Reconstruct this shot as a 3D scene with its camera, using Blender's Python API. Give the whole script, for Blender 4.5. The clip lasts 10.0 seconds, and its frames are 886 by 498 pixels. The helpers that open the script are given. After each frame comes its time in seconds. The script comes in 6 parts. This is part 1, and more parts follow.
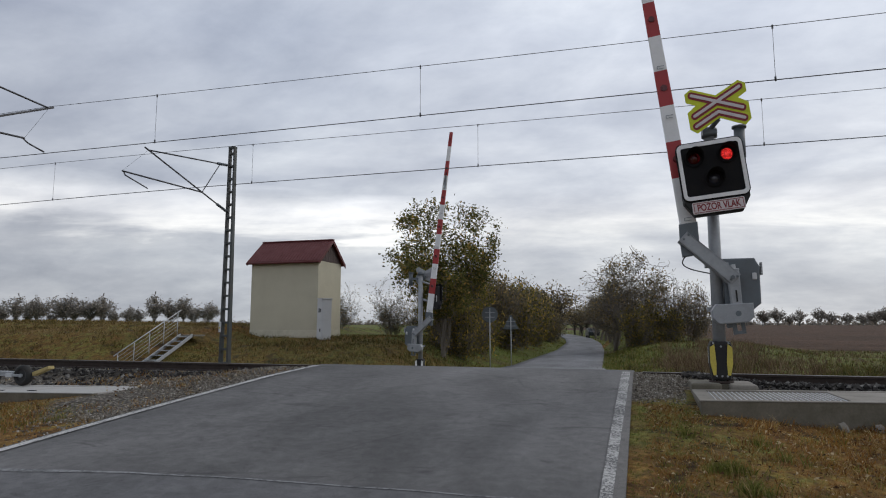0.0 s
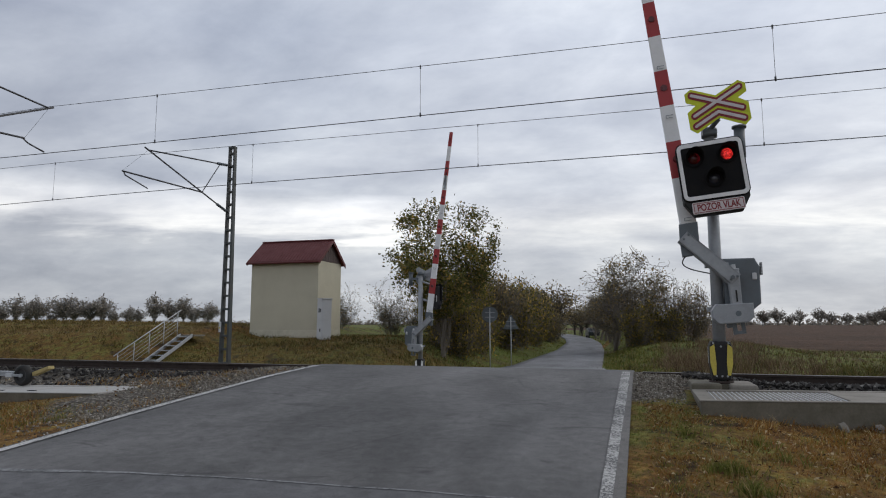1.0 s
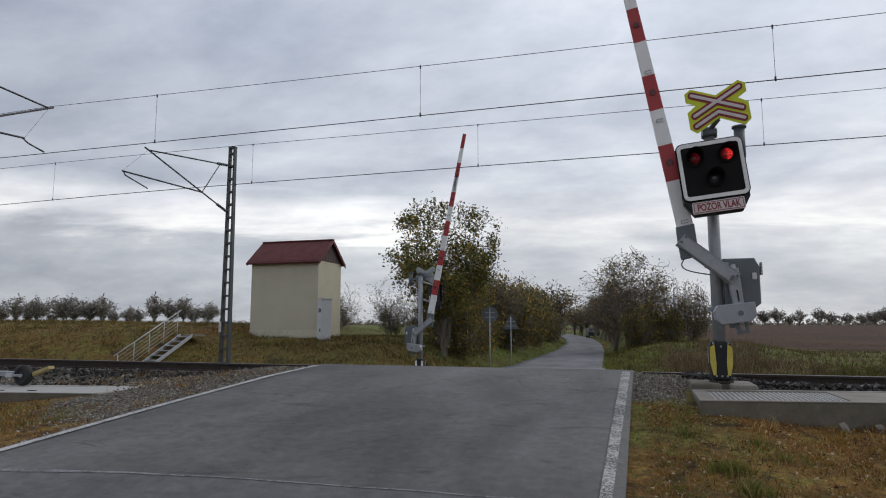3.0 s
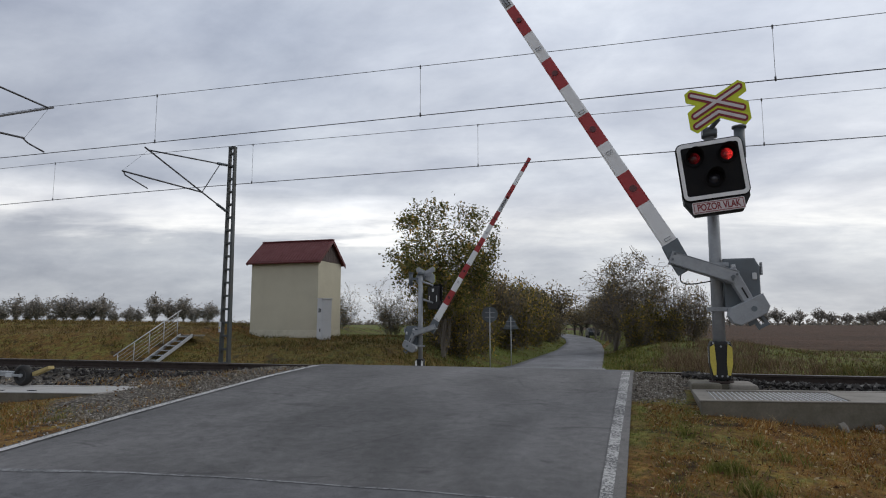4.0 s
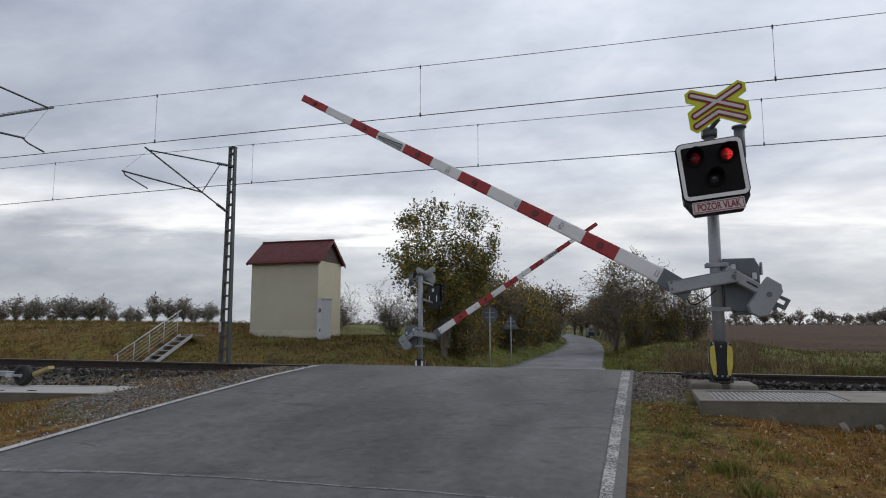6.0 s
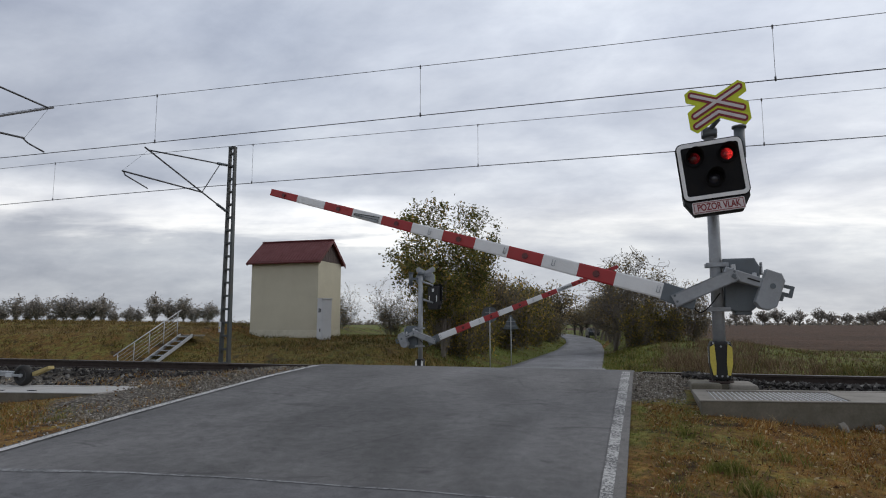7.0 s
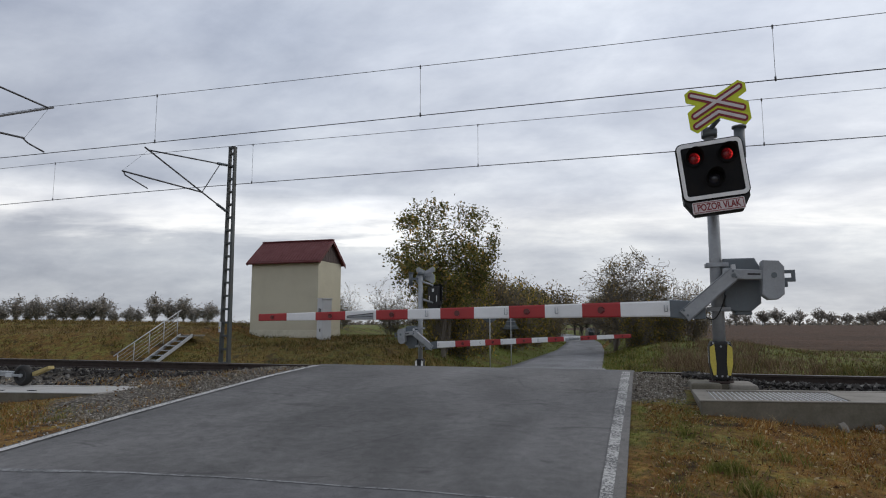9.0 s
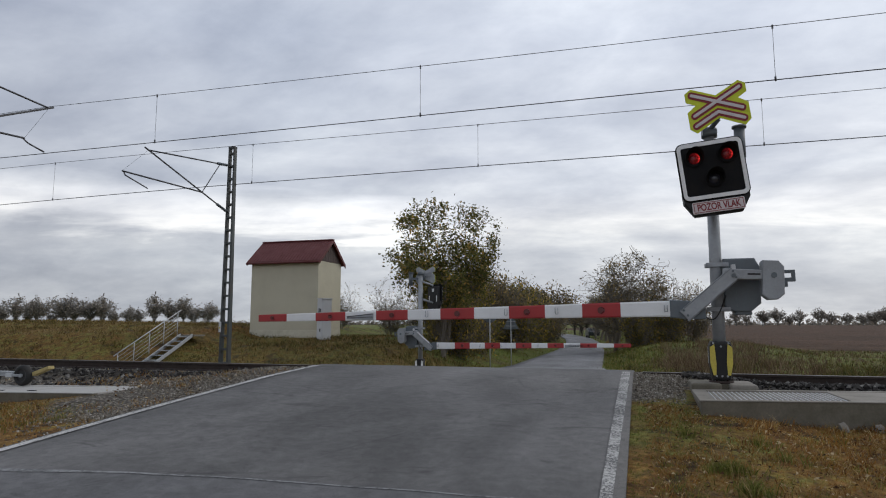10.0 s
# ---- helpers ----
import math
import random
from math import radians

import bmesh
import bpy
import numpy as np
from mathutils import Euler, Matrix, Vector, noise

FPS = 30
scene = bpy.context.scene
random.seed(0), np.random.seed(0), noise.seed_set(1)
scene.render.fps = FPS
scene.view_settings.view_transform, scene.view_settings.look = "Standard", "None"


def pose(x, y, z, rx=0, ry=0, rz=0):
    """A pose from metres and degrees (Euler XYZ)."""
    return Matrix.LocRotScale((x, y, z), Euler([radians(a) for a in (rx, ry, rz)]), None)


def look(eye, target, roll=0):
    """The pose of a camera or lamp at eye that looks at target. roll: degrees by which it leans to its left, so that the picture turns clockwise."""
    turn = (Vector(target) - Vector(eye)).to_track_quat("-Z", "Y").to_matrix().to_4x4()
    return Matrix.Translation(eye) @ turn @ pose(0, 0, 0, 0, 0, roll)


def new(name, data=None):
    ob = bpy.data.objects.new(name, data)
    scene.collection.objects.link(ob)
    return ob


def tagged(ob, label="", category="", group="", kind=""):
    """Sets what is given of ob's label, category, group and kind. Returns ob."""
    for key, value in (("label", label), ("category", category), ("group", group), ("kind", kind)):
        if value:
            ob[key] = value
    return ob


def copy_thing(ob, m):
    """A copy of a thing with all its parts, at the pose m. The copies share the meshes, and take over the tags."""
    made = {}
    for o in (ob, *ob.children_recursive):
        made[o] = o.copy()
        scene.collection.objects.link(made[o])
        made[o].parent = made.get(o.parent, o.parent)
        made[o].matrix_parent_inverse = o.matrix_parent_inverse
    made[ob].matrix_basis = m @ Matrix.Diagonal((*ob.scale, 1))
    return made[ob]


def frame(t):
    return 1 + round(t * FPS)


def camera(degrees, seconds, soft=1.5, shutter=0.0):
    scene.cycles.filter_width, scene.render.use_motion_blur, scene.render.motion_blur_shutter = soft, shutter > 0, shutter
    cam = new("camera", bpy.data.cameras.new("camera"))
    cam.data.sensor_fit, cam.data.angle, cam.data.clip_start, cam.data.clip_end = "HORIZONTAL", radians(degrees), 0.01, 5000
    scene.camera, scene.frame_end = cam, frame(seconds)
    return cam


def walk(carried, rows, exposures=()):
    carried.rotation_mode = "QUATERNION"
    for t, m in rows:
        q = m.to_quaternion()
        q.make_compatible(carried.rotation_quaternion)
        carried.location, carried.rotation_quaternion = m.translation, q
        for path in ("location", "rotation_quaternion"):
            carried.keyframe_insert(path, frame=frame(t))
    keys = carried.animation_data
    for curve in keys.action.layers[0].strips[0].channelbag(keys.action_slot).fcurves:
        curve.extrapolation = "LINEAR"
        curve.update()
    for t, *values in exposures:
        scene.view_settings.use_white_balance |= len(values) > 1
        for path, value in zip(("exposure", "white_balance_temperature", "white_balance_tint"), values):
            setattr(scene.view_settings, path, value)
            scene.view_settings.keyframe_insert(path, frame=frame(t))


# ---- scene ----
cam = camera(69.46, 10.0, soft=1.1)
walk(cam, [(0.0, pose(0, 0, 0.80, 96.71, 0, 17.1)), (10.0, pose(0, 0, 0.80, 96.71, 0, 17.1))],
     exposures=((0.0, 0.10), (2.7, 0.10), (7.0, 0.15), (10.0, 0.16)))

# ---- sky and sun: a closed autumn cloud cover, slightly brighter low over the fields ----
world = bpy.data.worlds.new("overcast_sky")
scene.world = world
world.use_nodes = True
wn, wl = world.node_tree.nodes, world.node_tree.links
wn.clear()
w_out = wn.new("ShaderNodeOutputWorld")
w_bg = wn.new("ShaderNodeBackground")
w_sky = wn.new("ShaderNodeTexSky")
w_sky.sky_type = "NISHITA"
w_sky.sun_disc = False
w_sky.sun_elevation, w_sky.sun_rotation = radians(36), radians(48)
w_co = wn.new("ShaderNodeTexCoord")
w_sep = wn.new("ShaderNodeSeparateXYZ")
wl.new(w_co.outputs["Generated"], w_sep.inputs[0])


def w_math(op, a, b=None):
    n = wn.new("ShaderNodeMath")
    n.operation = op
    for i, v in enumerate((a, b)):
        if v is None:
            continue
        if isinstance(v, (int, float)):
            n.inputs[i].default_value = v
        else:
            wl.new(v, n.inputs[i])
    return n.outputs[0]


def w_ramp(fac, stops):
    n = wn.new("ShaderNodeValToRGB")
    els = n.color_ramp.elements
    while len(els) < len(stops):
        els.new(0.5)
    for el, (p, c) in zip(els, stops):
        el.position, el.color = p, (*c, 1)
    wl.new(fac, n.inputs[0])
    return n.outputs[0]


def w_mix(fac, a, b, blend="MIX"):
    n = wn.new("ShaderNodeMix")
    n.data_type, n.blend_type = "RGBA", blend
    for sock, v in ((n.inputs[0], fac), (n.inputs[6], a), (n.inputs[7], b)):
        if isinstance(v, (int, float)):
            sock.default_value = v
        else:
            wl.new(v, sock)
    return n.outputs[2]


w_up = w_math("MAXIMUM", w_sep.outputs[2], 0.0)
w_den = w_math("ADD", w_up, 0.30)
w_vec = wn.new("ShaderNodeCombineXYZ")
wl.new(w_math("DIVIDE", w_sep.outputs[0], w_den), w_vec.inputs[0])
wl.new(w_math("DIVIDE", w_sep.outputs[1], w_den), w_vec.inputs[1])


def w_noise(scale, detail, rough, warp, shift):
    m = wn.new("ShaderNodeMapping")
    m.inputs["Rotation"].default_value = (0, 0, radians(17))
    m.inputs["Scale"].default_value = (0.75, 1.0, 1.0)
    m.inputs["Location"].default_value = shift
    wl.new(w_vec.outputs[0], m.inputs[0])
    n = wn.new("ShaderNodeTexNoise")
    n.inputs["Scale"].default_value, n.inputs["Detail"].default_value = scale, detail
    n.inputs["Roughness"].default_value, n.inputs["Distortion"].default_value = rough, warp
    wl.new(m.outputs[0], n.inputs["Vector"])
    return n.outputs[0]


w_big = w_noise(1.9, 6, 0.5, 0.35, (1.7, 4.2, 0))
w_small = w_noise(5.0, 9, 0.63, 0.2, (3.1, 0.4, 2.0))
w_height = w_ramp(w_up, ((0.0, (0.56, 0.57, 0.60)), (0.10, (0.66, 0.67, 0.70)), (0.142, (0.72, 0.722, 0.74)), (0.166, (0.70, 0.705, 0.735)),
                         (0.205, (0.67, 0.69, 0.745)), (0.42, (0.70, 0.735, 0.82)), (0.8, (0.64, 0.67, 0.74))))
w_cloud = w_ramp(w_big, ((0.32, (0.80, 0.81, 0.84)), (0.47, (0.94, 0.945, 0.96)), (0.56, (1.05, 1.05, 1.045)), (0.70, (1.24, 1.23, 1.20))))
w_fine = w_ramp(w_small, ((0.3, (0.87, 0.88, 0.90)), (0.7, (1.13, 1.12, 1.10))))
w_all = w_mix(1.0, w_mix(1.0, w_height, w_cloud, "MULTIPLY"), w_fine, "MULTIPLY")
# long flat cloud streaks low over the horizon
w_across = w_math("ADD", w_math("MULTIPLY", w_sep.outputs[0], 0.956), w_math("MULTIPLY", w_sep.outputs[1], 0.294))
w_along = w_math("ADD", w_math("MULTIPLY", w_sep.outputs[0], -0.294), w_math("MULTIPLY", w_sep.outputs[1], 0.956))
w_flat = w_math("ADD", w_up, 0.07)
w_vec2 = wn.new("ShaderNodeCombineXYZ")
wl.new(w_math("MULTIPLY", w_math("DIVIDE", w_across, w_flat), 0.55), w_vec2.inputs[0])
wl.new(w_math("DIVIDE", w_along, w_flat), w_vec2.inputs[1])
w_str = wn.new("ShaderNodeTexNoise")
w_str.inputs["Scale"].default_value, w_str.inputs["Detail"].default_value = 1.35, 6
w_str.inputs["Roughness"].default_value, w_str.inputs["Distortion"].default_value = 0.56, 0.3
wl.new(w_vec2.outputs[0], w_str.inputs["Vector"])
w_streak = w_ramp(w_str.outputs[0], ((0.30, (0.82, 0.83, 0.86)), (0.46, (0.95, 0.955, 0.97)), (0.58, (1.06, 1.055, 1.045)), (0.70, (1.22, 1.20, 1.17))))
w_low = w_ramp(w_up, ((0.07, (0.0, 0.0, 0.0)), (0.13, (1.0, 1.0, 1.0)), (0.30, (0.75, 0.75, 0.75)), (0.60, (0.25, 0.25, 0.25))))
w_all = w_mix(w_low, w_all, w_mix(1.0, w_all, w_streak, "MULTIPLY"))
# a pale rift in the cloud low in the west
w_lift = w_math("ADD", w_up, w_math("MULTIPLY", w_math("SUBTRACT", w_str.outputs[0], 0.5), 0.10))
w_rift = w_math("MULTIPLY", w_ramp(w_lift, ((0.125, (0, 0, 0)), (0.150, (1, 1, 1)), (0.176, (1, 1, 1)), (0.200, (0, 0, 0)))),
                w_ramp(w_math("MULTIPLY", w_math("ADD", w_across, 1.0), 0.5), ((0.18, (0.9, 0.9, 0.9)), (0.44, (1, 1, 1)), (0.51, (0.12, 0.12, 0.12)), (0.62, (0.05, 0.05, 0.05)), (0.75, (0.30, 0.30, 0.30)))))
w_all = w_mix(w_rift, w_all, w_mix(1.0, w_all, w_ramp(w_up, ((0, (1.62, 1.57, 1.48)), (1, (1.62, 1.57, 1.48)))), "MULTIPLY"))
# the cover is thicker high in the west
w_thick = w_math("MULTIPLY", w_ramp(w_up, ((0.24, (0, 0, 0)), (0.40, (1, 1, 1)))), w_ramp(w_math("MULTIPLY", w_math("ADD", w_across, 1.0), 0.5), ((0.24, (1, 1, 1)), (0.46, (0, 0, 0)))))
w_all = w_mix(w_thick, w_all, w_mix(1.0, w_all, w_ramp(w_up, ((0, (0.82, 0.83, 0.86)), (1, (0.82, 0.83, 0.86)))), "MULTIPLY"))
# the cloud is thinner and brighter towards the hidden sun
w_side = w_math("ADD", w_math("MULTIPLY", w_sep.outputs[0], 0.75), w_math("MULTIPLY", w_sep.outputs[1], 0.66))
w_all = w_mix(1.0, w_all, w_ramp(w_math("MULTIPLY", w_math("ADD", w_side, 1.0), 0.5), ((0.0, (0.88, 0.905, 0.92)), (0.43, (0.69, 0.715, 0.75)), (0.57, (0.83, 0.86, 0.885)), (0.68, (0.945, 0.965, 0.975)), (0.95, (0.985, 1.0, 1.005)))), "MULTIPLY")
# a thin share of the clear sky above the cloud
w_dim = w_mix(1.0, w_sky.outputs[0], w_ramp(w_up, ((0, (0.05, 0.05, 0.05)), (1, (0.05, 0.05, 0.05)))), "MULTIPLY")
w_fin = w_mix(0.94, w_dim, w_all)
wl.new(w_fin, w_bg.inputs[0])
w_bg.inputs[1].default_value = 1.0
wl.new(w_bg.outputs[0], w_out.inputs[0])

sun = new("sun", bpy.data.lights.new("sun", "SUN"))
sun.data.energy, sun.data.angle, sun.data.color = 0.7, radians(40), (1.0, 0.96, 0.9)
sun.matrix_basis = look((45, 40, 45), (0, 0, 0))

# ---- materials ----


class Nodes:
    """Short hand for building one node material."""

    def __init__(self, name):
        self.m = bpy.data.materials.new(name)
        self.m.use_nodes = True
        self.t = self.m.node_tree
        self.bsdf = self.t.nodes["Principled BSDF"]

    def node(self, kind, **inputs):
        n = self.t.nodes.new(kind)
        for k, v in inputs.items():
            self.put(n.inputs[k.replace("_", " ")], v)
        return n

    def put(self, sock, v):
        if isinstance(v, bpy.types.NodeSocket):
            self.t.links.new(v, sock)
        elif isinstance(v, tuple) and len(v) == 3 and sock.type == "RGBA":
            sock.default_value = (*v, 1)
        else:
            sock.default_value = v

    def place(self):
        return self.node("ShaderNodeTexCoord").outputs["Object"]

    def world_place(self):
        return self.node("ShaderNodeNewGeometry").outputs["Position"]

    def noise(self, scale, detail=4, rough=0.55, vec=None, warp=0.0):
        n = self.node("ShaderNodeTexNoise", Scale=scale, Detail=detail, Roughness=rough, Distortion=warp)
        self.put(n.inputs["Vector"], vec or self.place())
        return n.outputs[0]

    def stretch(self, vec, sx, sy, sz):
        n = self.node("ShaderNodeMapping", Vector=vec)
        n.inputs["Scale"].default_value = (sx, sy, sz)
        return n.outputs[0]

    def ramp(self, fac, stops):
        n = self.node("ShaderNodeValToRGB", Fac=fac)
        els = n.color_ramp.elements
        while len(els) < len(stops):
            els.new(0.5)
        for el, (p, c) in zip(els, stops):
            el.position = p
            el.color = (c, c, c, 1) if isinstance(c, (int, float)) else (*c, 1)
        return n.outputs[0]

    def mix(self, fac, a, b, blend="MIX"):
        n = self.t.nodes.new("ShaderNodeMix")
        n.data_type, n.blend_type = "RGBA", blend
        for sock, v in ((n.inputs[0], fac), (n.inputs[6], a), (n.inputs[7], b)):
            self.put(sock, v)
        return n.outputs[2]

    def math(self, op, a, b=0.0):
        n = self.t.nodes.new("ShaderNodeMath")
        n.operation = op
        self.put(n.inputs[0], a)
        self.put(n.inputs[1], b)
        return n.outputs[0]

    def bump(self, height, strength, distance):
        n = self.node("ShaderNodeBump", Height=height, Strength=strength, Distance=distance)
        self.put(self.bsdf.inputs["Normal"], n.outputs[0])

    def finish(self, color, rough, metal=0.0, spec=None):
        self.put(self.bsdf.inputs["Base Color"], color)
        self.put(self.bsdf.inputs["Roughness"], rough)
        self.put(self.bsdf.inputs["Metallic"], metal)
        if spec is not None:
            self.put(self.bsdf.inputs["Specular IOR Level"], spec)
        return self.m


def worn(name, color, rough=0.6, metal=0.0, dirt=0.35, scale=3.0, grain=60.0, bump=0.15, dirt_color=(0.09, 0.075, 0.06), spec=None, fleck=0.12):
    """A surface with a base colour, blotches of dirt and fine grain."""
    k = Nodes(name)
    big, fine = k.noise(scale, 6, 0.62), k.noise(grain, 3)
    base = k.mix(k.ramp(fine, ((0.3, 0.0), (0.7, 1.0))), tuple(c * (1 - fleck) for c in color), tuple(min(1, c * (1 + 0.8 * fleck)) for c in color))
    mask = k.math("MULTIPLY", k.ramp(big, ((0.42, 0.0), (0.75, 1.0))), dirt)
    k.bump(fine, bump, 0.004)
    return k.finish(k.mix(mask, base, dirt_color), k.ramp(big, ((0.3, max(0.05, rough - 0.1)), (0.7, min(1, rough + 0.12)))), metal, spec)


def leafy(name, stops, rough=0.7, through_light=0.38):
    """Leaves or blades whose colour differs from piece to piece."""
    k = Nodes(name)
    rnd = k.node("ShaderNodeNewGeometry").outputs["Random Per Island"]
    tint = k.ramp(rnd, stops)
    patch = k.ramp(k.noise(0.7, 3), ((0.3, 0.78), (0.7, 1.18)))
    col = k.mix(1.0, tint, patch, "MULTIPLY")
    m = k.finish(col, rough, 0.0, 0.2)
    trans = k.node("ShaderNodeBsdfTranslucent", Color=col)
    mixer = k.node("ShaderNodeMixShader", Fac=through_light)
    k.t.links.new(k.bsdf.outputs[0], mixer.inputs[1])
    k.t.links.new(trans.outputs[0], mixer.inputs[2])
    out = [n for n in k.t.nodes if n.bl_idname == "ShaderNodeOutputMaterial"][0]
    k.t.links.new(mixer.outputs[0], out.inputs[0])
    return m


def ground_material():
    """One sheet: dry grass, green grass, gravel and ploughed soil by painted zones broken up with noise."""
    k = Nodes("ground")
    zone = k.node("ShaderNodeAttribute")
    zone.attribute_name = "zone"
    sep = k.node("ShaderNodeSeparateColor", Color=zone.outputs["Color"])
    p = k.world_place()
    n1, n2, n3 = k.noise(0.5, 5, 0.6, p), k.noise(3.2, 6, 0.65, p), k.noise(28, 4, 0.6, p)
    dry = k.mix(k.ramp(n2, ((0.3, 0.0), (0.68, 1.0))), (0.085, 0.052, 0.022), (0.33, 0.158, 0.040))
    dry = k.mix(k.ramp(n1, ((0.45, 0.0), (0.7, 0.6))), dry, (0.135, 0.120, 0.034))
    green = k.mix(k.ramp(n2, ((0.3, 0.0), (0.7, 1.0))), (0.082, 0.108, 0.024), (0.185, 0.210, 0.052))
    furrow = k.noise(0.16, 7, 0.72, k.stretch(p, 0.35, 1.0, 1.0))
    soil = k.mix(k.ramp(k.noise(1.2, 6, 0.7, p), ((0.3, 0.0), (0.7, 1.0))), (0.050, 0.028, 0.018), (0.112, 0.066, 0.040))
    soil = k.mix(1.0, soil, k.ramp(furrow, ((0.3, 0.62), (0.7, 1.4))), "MULTIPLY")
    green = k.mix(k.ramp(k.noise(0.33, 5, 0.65, p, 0.4), ((0.46, 0.0), (0.60, 0.75))), green, (0.115, 0.082, 0.034))
    vor = k.node("ShaderNodeTexVoronoi", Vector=p, Scale=22.0)
    stone = k.ramp(vor.outputs["Color"], ((0.0, (0.10, 0.086, 0.068)), (0.5, (0.215, 0.19, 0.155)), (1.0, (0.40, 0.37, 0.32))))
    stone = k.mix(k.ramp(vor.outputs["Distance"], ((0.25, 0.0), (0.6, 0.75))), stone, (0.035, 0.03, 0.026))
    stone = k.mix(zone.outputs["Alpha"], stone, k.mix(1.0, stone, (0.30, 0.28, 0.26), "MULTIPLY"))
    jitter = k.math("MULTIPLY", k.math("SUBTRACT", n2, 0.5), 0.9)

    def cut(sock):
        return k.ramp(k.math("ADD", sock, jitter), ((0.38, 0.0), (0.62, 1.0)))

    col = k.mix(cut(sep.outputs[1]), dry, green)
    col = k.mix(cut(sep.outputs[2]), col, soil)
    grav = cut(sep.outputs[0])
    col = k.mix(grav, col, stone)
    bare = k.ramp(k.noise(1.3, 5, 0.7, p, 0.5), ((0.56, 0.0), (0.64, 0.8)))
    col = k.mix(k.math("MULTIPLY", bare, k.math("SUBTRACT", 1.0, grav)), col, (0.035, 0.026, 0.019))
    n4 = k.noise(9.0, 5, 0.65, p)
    col = k.mix(1.0, col, k.ramp(n4, ((0.3, 0.45), (0.5, 0.95), (0.72, 1.45))), "MULTIPLY")
    col = k.mix(1.0, col, k.ramp(n3, ((0.25, 0.6), (0.75, 1.3))), "MULTIPLY")
    k.bump(k.math("ADD", n3, k.math("MULTIPLY", n2, 2.0)), 0.7, 0.05)
    return k.finish(col, 0.95, 0.0, 0.15)


def asphalt_material(name, tone, patches):
    """Damp grey asphalt with fine aggregate, wheel polish and repaired patches."""
    k = Nodes(name)
    p = k.place()
    grit, mid = k.noise(140, 3, 0.6, p), k.noise(9, 5, 0.6, p)
    blot = k.noise(0.55, 6, 0.6, k.stretch(p, 1.0, 0.55, 1.0), 0.6)
    damp = k.noise(0.35, 5, 0.6, k.stretch(p, 1.0, 0.35, 1.0), 0.4)
    col = k.mix(k.ramp(grit, ((0.3, 0.0), (0.72, 1.0))), tuple(0.72 * c for c in tone), tuple(1.35 * c for c in tone))
    col = k.mix(1.0, col, k.ramp(blot, ((0.3, 1.0 - patches), (0.7, 1.0 + patches))), "MULTIPLY")
    col = k.mix(1.0, col, k.ramp(mid, ((0.3, 0.78), (0.7, 1.2))), "MULTIPLY")
    crack = k.node("ShaderNodeTexVoronoi", Vector=k.stretch(p, 0.5, 0.33, 1.0), Scale=0.6)
    crack.feature = "DISTANCE_TO_EDGE"
    line = k.ramp(crack.outputs["Distance"], ((0.0, 0.72), (0.006, 1.0)))
    col = k.mix(k.ramp(k.noise(0.4, 2, 0.5, p), ((0.5, 0.0), (0.6, 1.0))), col, k.mix(1.0, col, line, "MULTIPLY"))
    pits = k.noise(42, 4, 0.7, p)
    col = k.mix(1.0, col, k.ramp(pits, ((0.28, 0.45), (0.42, 1.0), (0.62, 1.0), (0.74, 1.5))), "MULTIPLY")
    tar = k.noise(1.6, 5, 0.68, k.stretch(p, 0.7, 1.6, 1.0), 1.2)
    col = k.mix(1.0, col, k.ramp(tar, ((0.28, 0.52), (0.42, 1.0))), "MULTIPLY")
    k.bump(k.math("ADD", grit, k.math("MULTIPLY", mid, 0.6)), 0.6, 0.008)
    return k.finish(col, k.ramp(damp, ((0.32, 0.60), (0.66, 0.86))), 0.0, 0.35)


def paint_material(name, color, wear):
    """Road paint, chipped and worn."""
    k = Nodes(name)
    p = k.place()
    chips = k.math("ADD", k.math("MULTIPLY", k.noise(38, 6, 0.75, p), 0.75), k.math("MULTIPLY", k.noise(3.0, 4, 0.6, p), 0.25))
    col = k.mix(k.ramp(chips, ((wear - 0.04, 0.0), (wear + 0.06, 1.0))), (0.085, 0.085, 0.085), color)
    k.bump(chips, 0.3, 0.004)
    return k.finish(col, 0.75, 0.0, 0.3)


def lamp_material():
    """A lantern drum: one side shines red, then dims round it to a dark red side."""
    k = Nodes("red_lantern")
    sep = k.node("ShaderNodeSeparateXYZ", Vector=k.place())
    ang = k.math("ARCTAN2", sep.outputs[0], k.math("MULTIPLY", sep.outputs[1], -1.0))
    ang = k.math("ABSOLUTE", ang)
    fac = k.math("DIVIDE", ang, math.pi)
    vor = k.node("ShaderNodeTexVoronoi", Vector=k.place(), Scale=46.0)
    cell = k.ramp(vor.outputs["Distance"], ((0.1, 1.15), (0.6, 0.28)))
    glow = k.ramp(fac, ((0.20, (1.0, 0.040, 0.036)), (0.34, (0.16, 0.007, 0.009)), (0.60, (0.06, 0.003, 0.005)), (0.74, (0.006, 0.0005, 0.0005)), (0.9, (0.001, 0.0, 0.0))))
    k.put(k.bsdf.inputs["Emission Color"], k.mix(1.0, glow, cell, "MULTIPLY"))
    k.put(k.bsdf.inputs["Emission Strength"], 1.05)
    k.bump(vor.outputs["Distance"], 0.4, 0.01)
    return k.finish((0.05, 0.004, 0.005), 0.25, 0.0, 0.5)


